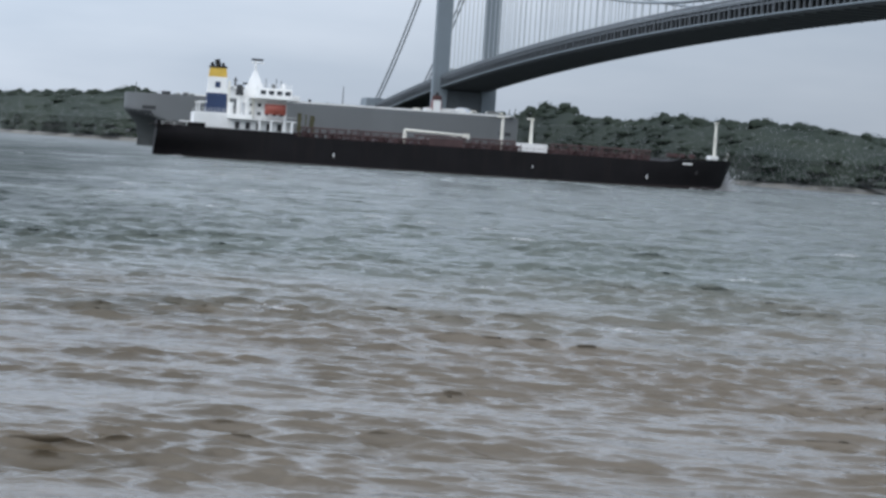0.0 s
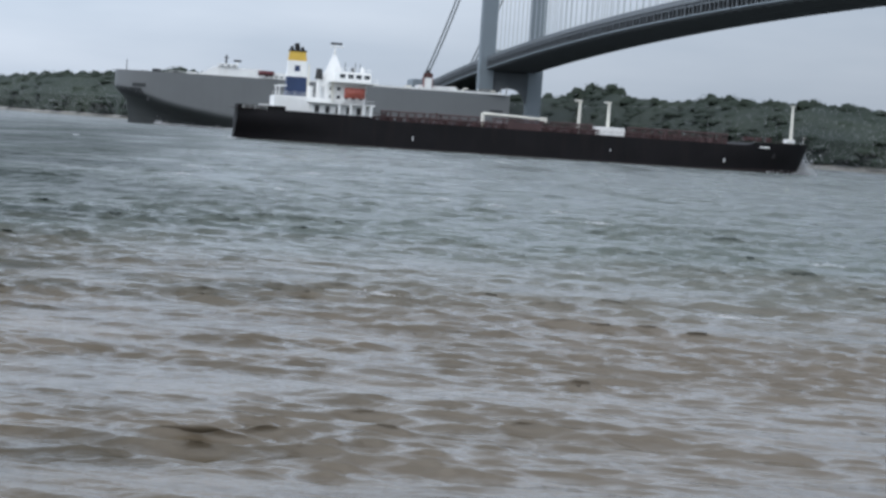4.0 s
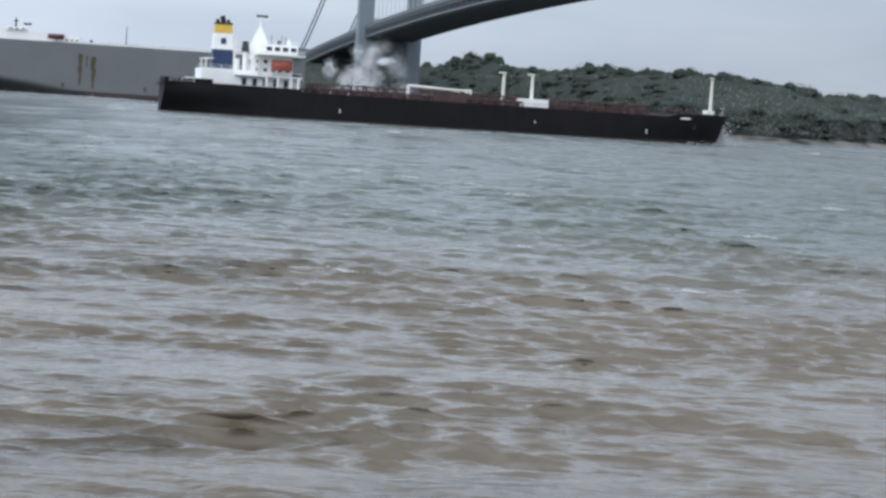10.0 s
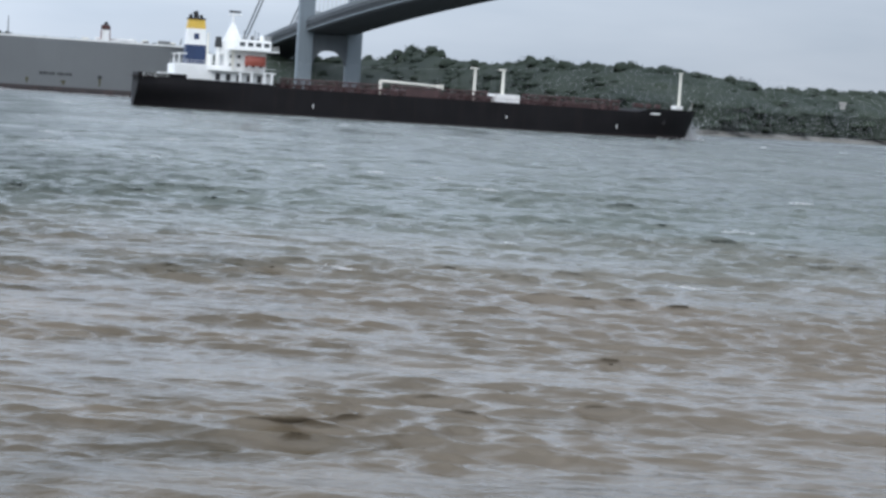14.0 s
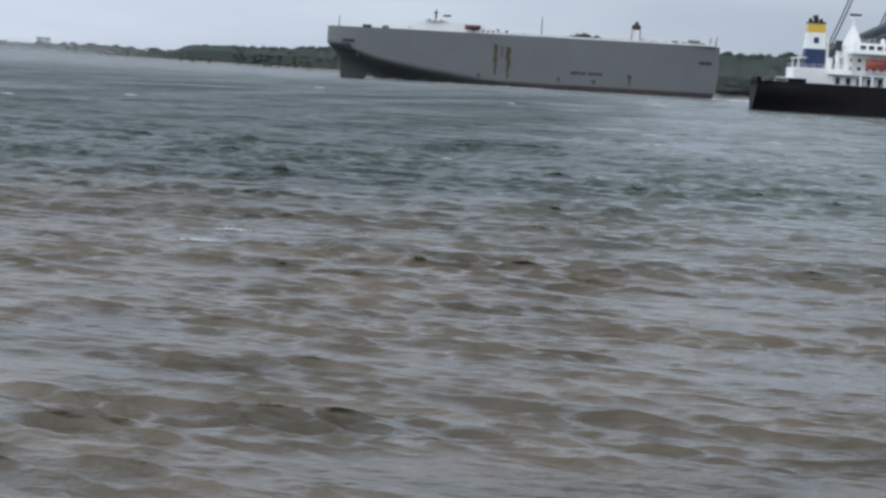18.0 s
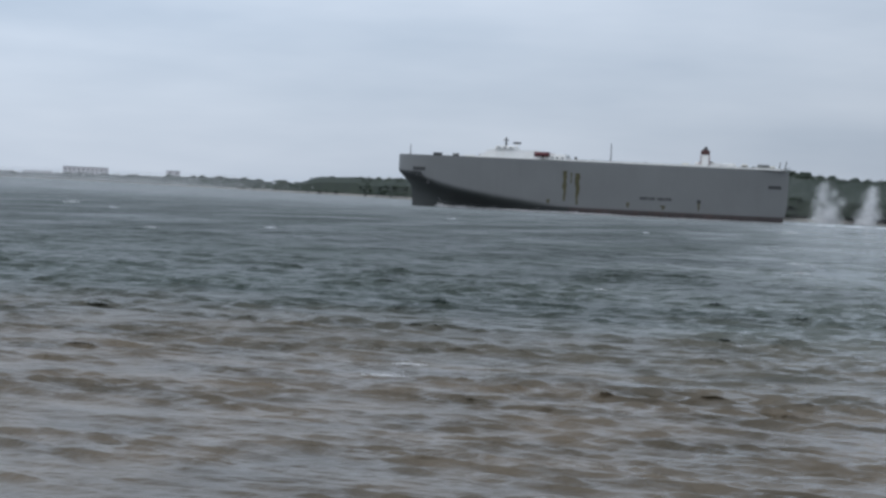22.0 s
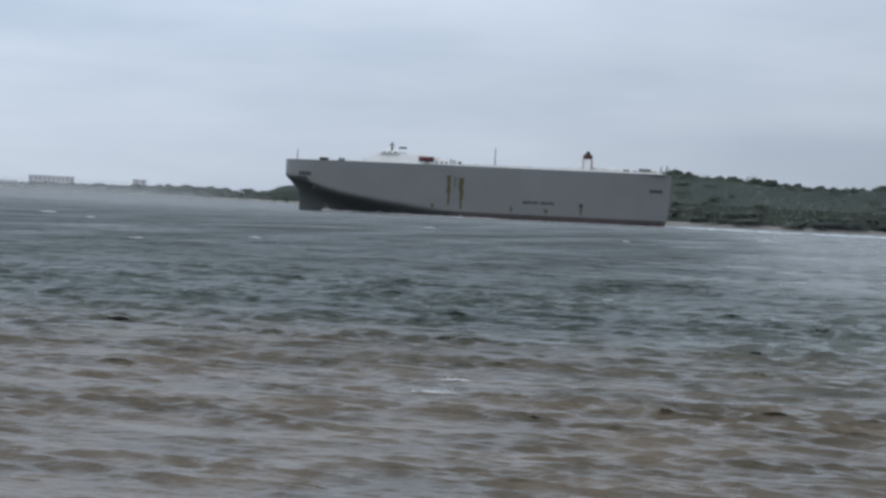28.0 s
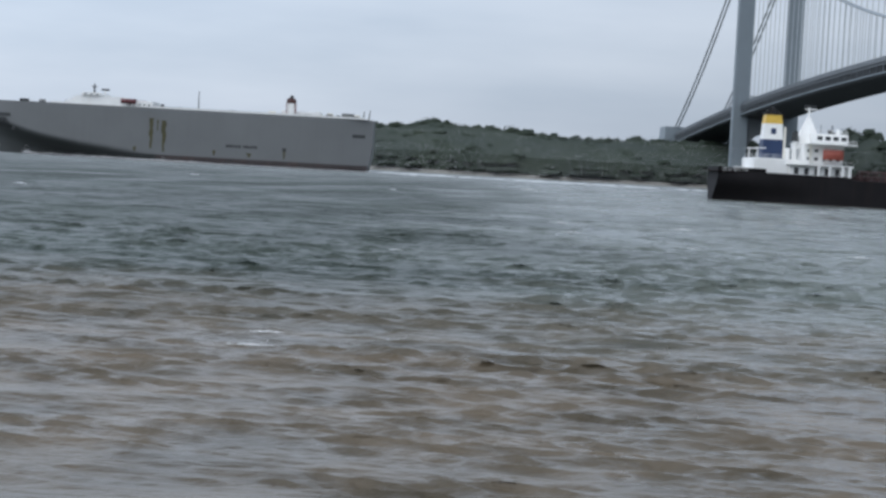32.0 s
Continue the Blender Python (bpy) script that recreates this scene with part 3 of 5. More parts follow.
def build_shore():
    bm = bmesh.new()
    rows = []
    for az in np.arange(-42, 40.01, 0.2):
        d, ridge, top = shore_at(az)
        wob = 6 * noise.noise(Vector((az * 0.7, 0, 0)))
        line = [(d - 12 + wob, SEA - 1.0), (d - 2 + wob, SEA + 0.4), (d + 9, 1.4)]
        for f in (0.06, 0.14, 0.24, 0.36, 0.48, 0.6, 0.72, 0.86, 1.0):
            r = d + 6 + f * (ridge - d - 6)
            lumpy = 1.2 * noise.noise(polar(az, r, 0) * 0.05)
            line.append((r, slope_z(top, f) + lumpy + (10.1 if d < 2300 else 0.6 * max(1.0, top - 3.0)) * smooth(-0.05, 0.08, f)))
        line += [(ridge + 140, max(2.0, top - 13.0) * 0.8), (min(ridge + 450, 4940), 1.0)]
        rows.append([bm.verts.new(polar(az, r, z)) for r, z in line])
    for a, b in zip(rows[:-1], rows[1:]):
        for k in range(len(a) - 1):
            bm.faces.new((a[k], a[k + 1], b[k + 1], b[k]))
    ob = finish("ground", bm, M_CANOPY, smooth=True)
    ob.data.materials.append(M_SAND)
    for p in ob.data.polygons:
        if p.center.z < 0.9:
            p.material_index = 1
    return tagged(ob, "low wooded far shore with a sandy water's edge", "shore", kind="structure")


build_shore()


def lobes():
    """Rounded leaf masses, lumpy and open below."""
    ico = bmesh.new()
    bmesh.ops.create_icosphere(ico, subdivisions=2, radius=1.0)
    bmesh.ops.delete(ico, geom=[v for v in ico.verts if v.co.z < -0.5], context="VERTS")
    ico.verts.index_update()
    base = np.array([v.co[:] for v in ico.verts])
    faces = np.array([[v.index for v in f.verts] for f in ico.faces])
    ico.free()
    shapes = []
    for k in range(10):
        swell = np.array([1 + 0.34 * noise.noise(Vector(p) * 1.7 + Vector((k * 9.1, 0, 0))) + 0.16 * noise.noise(Vector(p) * 4.1 + Vector((0, k * 5.3, 0))) for p in base])
        shapes.append(base * swell[:, None])
    return shapes, faces


LOBES, LOBE_FACES = lobes()


def crown_geometry(rng, c, w, tall, count, sprays, leaf, flat=1.0):
    """Vertices and triangles of one crown about the foot c: overlapping leaf masses, with sprays of leaves round them."""
    verts, faces, n = [], [], 0
    for i in range(count):
        up = rng.uniform(1.2 - 0.8 * flat if flat < 1 else 0.40, 0.80) if i else 0.68
        off = 1.0 * w * (1.15 - up) * (0 if i == 0 else 1)
        th = rng.uniform(0, math.tau)
        s = rng.uniform(0.3, 0.62) * w
        p = c + np.array([math.cos(th) * off, math.sin(th) * off, tall * up])
        blob = LOBES[rng.integers(10)] * np.array([s, s, s * flat * rng.uniform(0.65, 0.9) * min(1.6, 0.42 * tall / w + 0.35)]) + p
        verts.append(blob)
        faces.append(LOBE_FACES + n)
        n += len(blob)
    th, ph = rng.uniform(0, math.tau, sprays), np.arccos(rng.uniform(-0.1, 1, sprays))
    rad = rng.uniform(0.86, 1.1, sprays)
    ctr = c + np.stack([w * rad * np.sin(ph) * np.cos(th), w * rad * np.sin(ph) * np.sin(th), tall * 0.62 + tall * 0.36 * rad * np.cos(ph)], -1)
    tri = ctr[:, None, :] + rng.normal(0, 1, (sprays, 3, 3)) * (rng.uniform(0.5, 1.0, sprays) * leaf)[:, None, None]
    verts.append(tri.reshape(-1, 3))
    faces.append(np.arange(3 * sprays).reshape(-1, 3) + n)
    return np.concatenate(verts), np.concatenate(faces)


def tri_mesh(name, v, f, material):
    me = bpy.data.meshes.new(name)
    me.vertices.add(len(v))
    me.vertices.foreach_set("co", v.astype(np.float32).ravel())
    me.loops.add(f.size)
    me.loops.foreach_set("vertex_index", f.astype(np.int32).ravel())
    me.polygons.add(len(f))
    me.polygons.foreach_set("loop_start", np.arange(0, f.size, 3, dtype=np.int32))
    me.polygons.foreach_set("use_smooth", np.ones(len(f), dtype=bool))
    me.update(calc_edges=True)
    me.materials.append(material)
    return me


def build_woods():
    """Broad crowns on the slope from the water's edge up to the ridge."""
    rng = np.random.default_rng(3)
    verts, faces, count = [], [], 0
    az = -41.0
    while az < 38.0:
        d, ridge, top = shore_at(az)
        inview = -29.5 < az < 19.5
        near = d < 2300
        for f in ((1.0, 0.96, 0.88, 0.78, 0.68, 0.57, 0.46, 0.35, 0.24, 0.14, 0.07, 0.01) if inview and near else (1.0, 0.6, 0.05)):
            a = az + rng.uniform(-0.2, 0.2)
            r = d + 6 + f * (ridge - d - 6) + rng.uniform(-7, 7)
            tall = rng.uniform(11.0, 13.4) if f > 0.9 else rng.uniform(8.5, 11.8) if f > 0.05 else rng.uniform(5.0, 8.0)
            w = rng.uniform(5.0, 8.5)
            if not near:
                tall = min(tall, max(4.0, top - 1.5)) * rng.uniform(0.82, 1.08)
                w *= 1.5
            v, q = crown_geometry(rng, np.array(polar(a, r, slope_z(top, f) - 3.6 * (f < 0.1))), w, tall, (6 if near else 3) if inview else 2, (26 if f > 0.9 else 0) if inview else 0, 0.62 if near else 0.9, 1.0 if f > 0.9 else 0.62)
            verts.append(v)
            faces.append(q + count)
            count += len(v)
        az += (8.0 if near else 12.5) / d * 57.3 * rng.uniform(0.75, 1.25)
    return tagged(new("woods", tri_mesh("woods", np.concatenate(verts), np.concatenate(faces), M_LEAF)), "dense dark green wood covering the far shore's slope", "woods", kind="stuff")


build_woods()


def build_ridge_trees():
    """The trees that stand out above the ridge line."""
    rng = np.random.default_rng(21)
    for az, extra, w in ((2.75, 3.5, 8.0), (3.3, 4.0, 7.5), (-8.9, 2.2, 9.0), (-6.6, 2.4, 7.0), (-10.6, 1.8, 9.0), (5.9, 2.0, 7.0), (6.6, 2.6, 5.0), (8.9, 1.8, 6.0), (9.9, 1.5, 5.0), (-3.1, 2.0, 6.5), (12.0, 2.0, 7.0), (0.6, 1.5, 6.0)):
        d, ridge, top = shore_at(az)
        foot = slope_z(top, 1.0)
        tall = top - foot + extra - 0.6
        ob = thing("tree", "broad dark green tree standing above the wooded ridge", "tree", Matrix.Translation(polar(az, ridge + 4, foot)), "trees along the ridge")
        v, f = crown_geometry(rng, np.zeros(3), w, tall, 7, 90, 0.55)
        c = new("crown", tri_mesh("crown", v, f, M_LEAF))
        c.parent = ob
        t = rod((0, 0, -2.0), (0, 0, tall * 0.62), 0.55, 0.22, 8)
        for k in range(4):
            th = k * 1.7 + rng.uniform(0, 1)
            add_rod(t, (0, 0, tall * 0.34 + k * 0.6), (math.cos(th) * w * 0.5, math.sin(th) * w * 0.5, tall * 0.6), 0.2, 0.08, 5)
        part("trunk", t, M_BARK, ob, "dark trunk with spreading limbs")


build_ridge_trees()


def build_haze():
    """Sparse grey flecks added as haze before the far shore, thickest low down and towards the open bay."""
    rng = np.random.default_rng(31)
    for low, high, depth, cover, tall, size in ((-19, 18, 0.97, 0.055, 24.0, 0.13), (-30, -18, 0.95, 1.0, 17.0, 0.34)):
        spots = []
        for az in np.arange(low, high, 0.1):
            d, ridge, top = shore_at(az)
            fade = 1 - smooth(-25.5, -19.5, az) if low < -25 else smooth(low, low + 5, az) * (1 - smooth(high - 3, high, az))
            wide = d * depth * math.radians(0.1)
            n = rng.poisson(max(0.0, cover * fade * wide * tall / (1.3 * size * size)))
            a = az + rng.uniform(0, 0.1, n)
            z = tall * np.minimum(np.abs(rng.normal(0, 0.55, n)), 1.1)
            q = d * depth - rng.uniform(0, 60, n)
            spots.append(np.stack([np.sin(np.radians(a)) * q, np.cos(np.radians(a)) * q, z + 0.3], -1))
        p = np.concatenate(spots)
        tri = p[:, None, :] + rng.normal(0, 1, (len(p), 3, 3)) * size * np.array([1, 0.5, 1])
        me = tri_mesh("haze_flecks", tri.reshape(-1, 3), np.arange(3 * len(p)).reshape(-1, 3), M_HAZE)
        tagged(new("haze_flecks", me), "thin grey flecks added as haze before the shore", "mist", kind="stuff")


build_haze()

# ---- the suspension bridge: origin under the far tower, x along the deck towards the near shore, y across ----
DECK_W, DECK_D, PANEL = 17.3, 7.7, 12.6
BRIDGE = thing("suspension_bridge", "grey steel suspension bridge with a double deck high over the strait", "bridge", pose(9.6, 1417.8, 0, 0, 0, math.degrees(math.atan2(-0.9779, 0.2091))))
DECK_LOW, DECK_HIGH = -254.0, 1130.0


def chord_z(s):
    return 49.45 + 5.80 * s / 100 - 0.4755 * (s / 100) ** 2


def cable_z(s):
    if s >= 0:
        return 78.3 + 100.7 * abs((s - 570) / 570) ** 2.0
    t = -s / 254
    return 179 - 168 * t + 32.7 * t * t


def build_bridge():
    span = [DECK_LOW + i * PANEL for i in range(int((DECK_HIGH - DECK_LOW) / PANEL) + 2)]
    for side, word in ((1, "near"), (-1, "far")):
        y = side * DECK_W
        part("bottom_chord", strip([(s, y, chord_z(s) + 1.1) for s in span], 1.3, 0.6), M_STEEL, BRIDGE, "grey bottom chord of the truss", False)
        part("side_girder", strip([(s, y, chord_z(s) + DECK_D - 1.9) for s in span], 0.5, 0.8), M_TRUSS, BRIDGE)
        part("top_chord", strip([(s, y, chord_z(s) + DECK_D) for s in span], 1.2, 1.2), M_TRUSS, BRIDGE)
        part("railing", strip([(s, y * 0.985, chord_z(s) + DECK_D + 1.7) for s in span], 0.15, 1.3), M_TRUSS, BRIDGE, "low steel deck railing")
        part("main_cable", tube([(s, y, cable_z(s)) for s in np.linspace(0, 1130, 90)], 0.55), M_CABLE, BRIDGE, "thick grey main cable")
        part("main_cable", tube([(s, y - side * 2.6, cable_z(s)) for s in np.linspace(0, 1130, 90)], 0.55), M_CABLE, BRIDGE, "thick grey main cable")
        for k in (0, 2.6):
            part("side_cable", tube([(s, y - side * k, cable_z(s)) for s in np.linspace(-254, 0, 24)], 0.6), M_CABLE, BRIDGE, "thick grey backstay cable")
        leg_w = 4.9
        leg = bmesh.new()
        add_box(leg, -4.2, 4.2, y - leg_w, y + leg_w, 3.0, 180.0)
        add_box(leg, -3.0, 3.0, y - leg_w - 0.35, y + leg_w + 0.35, 3.0, 179.0)
        part("tower_leg", leg, M_STEEL, BRIDGE, "riveted grey steel tower leg")
        part("pier", box(-11, 11, y - 12, y + 12, -6, 6.0, 0.6), M_CONCRETE, BRIDGE, "concrete tower pier standing in the water")
    part("portal_strut", box(-2, 2, -DECK_W + 4.9, DECK_W - 4.9, 61.6, 64.0), M_STEEL_LIGHT, BRIDGE, "pale steel strut between the tower legs")
    arch = bmesh.new()
    inner, outer = [], []
    for k in range(17):
        y = (k / 8.0 - 1.0) * (DECK_W - 4.9)
        inner.append((y, 37.5 - 11.0 * abs(y / (DECK_W - 4.9)) ** 3))
        outer.append((y, 48.6))
    rows = [[arch.verts.new((x, y, z)) for y, z in line] for x in (-2.6, 2.6) for line in (inner, outer)]
    for k in range(16):
        for a, b in ((0, 1), (1, 3), (3, 2), (2, 0)):
            arch.faces.new((rows[a][k], rows[a][k + 1], rows[b][k + 1], rows[b][k]))
    bmesh.ops.recalc_face_normals(arch, faces=arch.faces[:])
    part("lower_arch", arch, M_TRUSS, BRIDGE, "arched steel strut between the tower legs under the roadway")
    part("tower_arch", box(-3, 3, -DECK_W + 4.9, DECK_W - 4.9, 165, 178), M_STEEL, BRIDGE)
    part("lower_deck", strip([(s, 0, chord_z(s) + 0.55) for s in span], 2 * DECK_W - 1.4, 0.8), M_STEEL_DARK, BRIDGE, "underside of the lower roadway, its shade in the colour")
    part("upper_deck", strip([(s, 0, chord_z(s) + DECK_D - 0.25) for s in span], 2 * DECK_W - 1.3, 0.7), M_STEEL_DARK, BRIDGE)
    post = box(-0.55, 0.55, -0.5, 0.5, 0.0, DECK_D - 2.3)
    me = bpy.data.meshes.new("truss_post")
    post.to_mesh(me)
    post.free()
    me.materials.append(M_TRUSS)
    thin = box(-0.3, 0.3, -0.35, 0.35, 0.0, DECK_D - 2.3)
    minor = bpy.data.meshes.new("minor_post")
    thin.to_mesh(minor)
    thin.free()
    minor.materials.append(M_TRUSS)
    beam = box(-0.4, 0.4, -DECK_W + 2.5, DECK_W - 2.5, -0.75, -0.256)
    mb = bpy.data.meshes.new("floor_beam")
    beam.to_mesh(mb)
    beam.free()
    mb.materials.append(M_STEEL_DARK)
    for i, s in enumerate(span):
        b = new("floor_beam", mb)
        b.parent, b.location = BRIDGE, (s, 0, chord_z(s))
        for side in (-1, 1):
            p = new("truss_post", me)
            p.parent, p.location = BRIDGE, (s, side * DECK_W, chord_z(s) + 1.1)
            p = new("minor_post", minor)
            p.parent, p.location = BRIDGE, (s + PANEL / 2, side * DECK_W, chord_z(s + PANEL / 2) + 1.1)
            if abs(s) > 14:
                top, low = cable_z(s), chord_z(s) + DECK_D
                if s > 0 and top - low > 1.0:
                    h = rod((s, side * (DECK_W - 1.3), low), (s, side * (DECK_W - 1.3), top), 0.28, seg=5)
                    part("suspender", h, M_STEEL_LIGHT, BRIDGE)
    an = bmesh.new()
    add_box(an, -330, -248, -24, 24, 4, 33, 1.0)
    for y in (-17.3, 17.3):
        part("cable_saddle_pier", box(-276, -246, y - 9, y + 9, 26, 46.0, 0.6, 1.2), M_STEEL, BRIDGE, "grey pier where the cables come down")
    part("anchorage", an, M_STEEL, BRIDGE, "grey cable anchorage on the far shore")


build_bridge()


# ---- the tanker: origin at the stern on the waterline, x towards the bow ----
TANKER = thing("tanker", "black-hulled oil tanker with white superstructure and banded funnel, under way", "ship")
TK_L, TK_B = 183.0, 16.0


def tk_top(x):
    return 9.1 - 0.9 * smooth(43, 46, x) + 1.0 * smooth(161, 165, x) + 0.4 * smooth(165, 183, x)


def tk_half(x, v):
    aft = 0.62 + 0.38 * smooth(0, 26, x) if v > 0.5 else 0.25 + 0.75 * smooth(0, 34, x)
    fore = math.sqrt(max(0.0, 1 - max(0.0, (x - 150) / 33.2) ** 2.2)) if v > 0.5 else math.sqrt(max(0.0, 1 - max(0.0, (x - 142) / 41.2) ** 2.0))
    return max(0.02, TK_B * aft * fore)


def build_tanker():
    T = TANKER
    stations = [0, 3, 7, 12, 18, 26, 35, 42, 43.5, 46, 60, 80, 100, 120, 140, 148, 154, 160, 162, 164, 168, 172, 176, 179, 181, 182.3, 183]
    lev = [0.0, 0.2, 0.4, 0.55, 0.7, 0.85, 1.0]

    def half(x, v):
        return tk_half(x, 0.0) * (1 - smooth(0.1, 0.8, v)) + tk_half(x, 1.0) * smooth(0.1, 0.8, v)

    def rake(x, v):
        return -4.0 * (1 - v) * smooth(160, 183, x) + (3.2 + 0.8 * v) * (1 - smooth(0, 20, x)) + 4.4 * smooth(150, 183, x)

    part("hull", hull(stations, lev, half, lambda x: -1.5, tk_top, rake), M_HULL_BLACK, T, "black painted steel hull", True)
    part("boot_top", hull(stations, [0.0, 0.5, 1.0], lambda x, v: half(x, 0.28 * v) + 0.05, lambda x: -1.4, lambda x: 0.35 + 0.9 * smooth(140, 178, x), lambda x, v: rake(x, 0.25 * v) + 0.05 * smooth(150, 183, x)), M_BOOT, T, "dull red band along the waterline", True)
    for x0, x1, z in ((46.5, 160, 8.22), (2, 42.5, 9.12), (166, 180, 9.62)):
        w = 14.6 if x0 < 100 else 9.0
        part("deck", box(x0, x1, -min(w, 11 if x0 == 2 else w), min(w, 11 if x0 == 2 else w), z, z + 0.05), M_DECK_RED, T, "red oxide weather deck")
    # bulwark and rails
    for y in (-15.7, 15.7):
        part("rail", strip([(x, y, 9.3) for x in range(47, 150, 8)], 0.06, 0.08), M_PIPE, T)
        for x in range(47, 150, 8):
            part("stanchion", rod((x, y, 8.2), (x, y, 9.3), 0.05, seg=5), M_PIPE, T)
    for y in (-1, 1):
        plate = bmesh.new()
        edge = [(x + rake(x, 1.0), y * (half(x, 1.0) - 0.12)) for x in (0, 3, 7, 12, 18)]
        low, high = ([plate.verts.new((*p, z)) for p in edge] for z in (9.0, 10.4))
        for i in range(4):
            plate.faces.new((low[i], low[i + 1], high[i + 1], high[i]))
        bmesh.ops.solidify(plate, geom=plate.faces[:], thickness=0.12)
        part("bulwark", plate, M_HULL_BLACK, T, "black bulwark round the poop")
    part("stern_bulwark", box(3.9, 4.05, -9.4, 9.4, 9.0, 10.4), M_HULL_BLACK, T)
    # superstructure
    before = set(T.children)
    part("poop_house", box(11.5, 29, -11, 11, 9.0, 13.6, 0.25), M_WHITE, T, "white deckhouse under the funnel")
    part("lower_house", box(24, 42.5, -13, 13, 9.0, 12.0, 0.2), M_WHITE, T, "white lower deckhouse")
    part("boat_deck", box(23, 43.5, -15, 15, 12.0, 12.35, 0.05), M_WHITE, T)
    part("accommodation", box(27, 39.5, -9.5, 9.5, 12.35, 18.2, 0.2), M_WHITE, T, "white accommodation block")
    part("bridge_deck", box(27.5, 42.5, -15.8, 15.8, 18.2, 18.6, 0.08), M_WHITE, T)
    wheel = part("wheelhouse", box(30, 41, -9, 9, 18.6, 21.6, 0.3), M_WHITE, T, "white wheelhouse with a row of dark windows")
    for i in range(7):
        part("window", box(41.0, 41.06, -7.9 + i * 2.3, -6.2 + i * 2.3, 19.6, 20.8), M_GLASS, wheel)
    for i in range(4):
        for y in (-9.03, 9.0):
            part("window", box(31.2 + i * 2.5, 32.9 + i * 2.5, y, y + 0.03, 19.6, 20.8), M_GLASS, wheel)
    for z in (13.6, 16.0):
        for i in range(5):
            part("window", box(28.2 + i * 2.3, 29.3 + i * 2.3, -9.54, -9.5, z, z + 0.9), M_GLASS, T)
    for x in (32.5, 36.0, 40.0, 42.3):
        for y in (-14.6, 14.6):
            part("pillar", box(x - 0.35, x + 0.35, y - 0.35, y + 0.35, 9.0, 12.0), M_WHITE, T)
    for i in range(5):
        part("doorway", box(25.2 + i * 3.2, 26.6 + i * 3.2, -13.03, -13.0, 9.3, 11.3), M_DARK, T)
    mast = bmesh.new()
    add_box(mast, 25.4, 34.0, -4.0, 4.0, 17.0, 20.8, 0, 1.2)
    add_box(mast, 27.2, 32.8, -2.6, 2.6, 20.8, 26.6, 0, 2.35)
    add_rod(mast, (30.0, 0, 26.0), (30.0, 0, 29.6), 0.45, 0.22)
    add_rod(mast, (30.0, -2.6, 27.6), (30.0, 2.6, 27.6), 0.14)
    add_rod(mast, (28.6, 0, 28.8), (32.6, 0, 28.8), 0.18)
    part("radar_mast", mast, M_WHITE, T, "tall tapered white radar mast")
    part("radar_scanner", box(28.6, 32.2, -0.3, 0.3, 29.4, 30.0), M_DARK, T)
    for x, y in ((33, -5), (38.5, 3), (36, -7)):
        part("antenna", rod((x, y, 21.6), (x, y, 24.3), 0.10, seg=6), M_DARK, T)
    part("radar_dome", rod((38.6, -4.5, 21.6), (38.6, -4.5, 23.2), 0.8, 0.5, 10), M_WHITE, T)
    part("searchlight", box(34.6, 35.6, -8.2, -7.2, 21.6, 22.8, 0.2), M_DARK, T)
    # funnel
    fun = part("funnel", box(15.2, 21.8, -3.4, 3.4, 13.6, 19.2, 0.0, 0.25), M_BLUE, T, "navy blue funnel casing")
    part("white_band", box(15.45, 21.55, -3.15, 3.15, 19.2, 23.9, 0.0, 0.3), M_WHITE, fun, "white funnel band")
    part("yellow_band", box(15.75, 21.25, -2.85, 2.85, 23.9, 26.6, 0.0, 0.3), M_YELLOW, fun, "yellow funnel band")
    for y in (-3.1, 3.02):
        part("funnel_mark", box(17.7, 19.3, y, y + 0.08, 20.8, 22.5, 0, 0.02), M_BLUE, fun, "small dark square device")
    pipes = bmesh.new()
    add_box(pipes, 15.8, 21.2, -2.8, 2.8, 26.6, 27.0)
    for x, r, z in ((17.0, 0.55, 28.0), (18.6, 0.8, 29.0), (20.3, 0.5, 28.0)):
        add_rod(pipes, (x, 0, 26.8), (x - 0.5, 0, z), r)
    part("exhaust_pipes", pipes, M_SOOT, fun, "sooty exhaust pipes")
    for y in (-7.5, 7.5):
        part("ventilator", rod((22.5, y, 13.6), (22.5, y, 16.8), 0.7, 0.9, 10), M_WHITE, T)
        part("platform", box(12.5, 15.2, y - 2, y + 2, 16.3, 16.6), M_WHITE, T)
        part("platform_post", rod((13, y, 13.6), (13, y, 16.3), 0.2), M_WHITE, T)
    part("vent_trunk", rod((25.2, -4, 13.6), (25.2, -4, 19.4), 0.7, 0.7, 10), M_WHITE, T)
    part("vent_cowl", rod((25.2, -4, 19.0), (25.2, -4, 22.0), 1.2, 0.9, 10), M_DARK, T, "dark vent cowl")
    part("aft_house", box(7.5, 11.5, -5, 5, 9.0, 10.6, 0.2), M_WHITE, T)
    for y in (-13.2, 13.2):
        boat = hull([33.9, 34.5, 35.5, 37, 38.6, 39.7, 40.3], [0, 0.35, 0.7, 1.0],
                    lambda x, v: max(0.05, 1.45 * math.sqrt(max(0, 1 - ((x - 37.1) / 3.25) ** 2)) * (0.35, 0.95, 0.95, 0.45)[min(3, int(v * 3.01))]), lambda x: 14.0, lambda x: 16.9, lambda x, v: 0)
        bmesh.ops.translate(boat, verts=boat.verts, vec=(0, y, 0))
        lb = part("lifeboat", boat, M_ORANGE, T, "faded orange enclosed lifeboat", True)
        for x in (34.2, 40.2):
            part("davit", tube([(x, y * 0.8, 12.3), (x, y * 0.84, 16.5), (x, y, 17.6)], 0.22), M_WHITE, T)
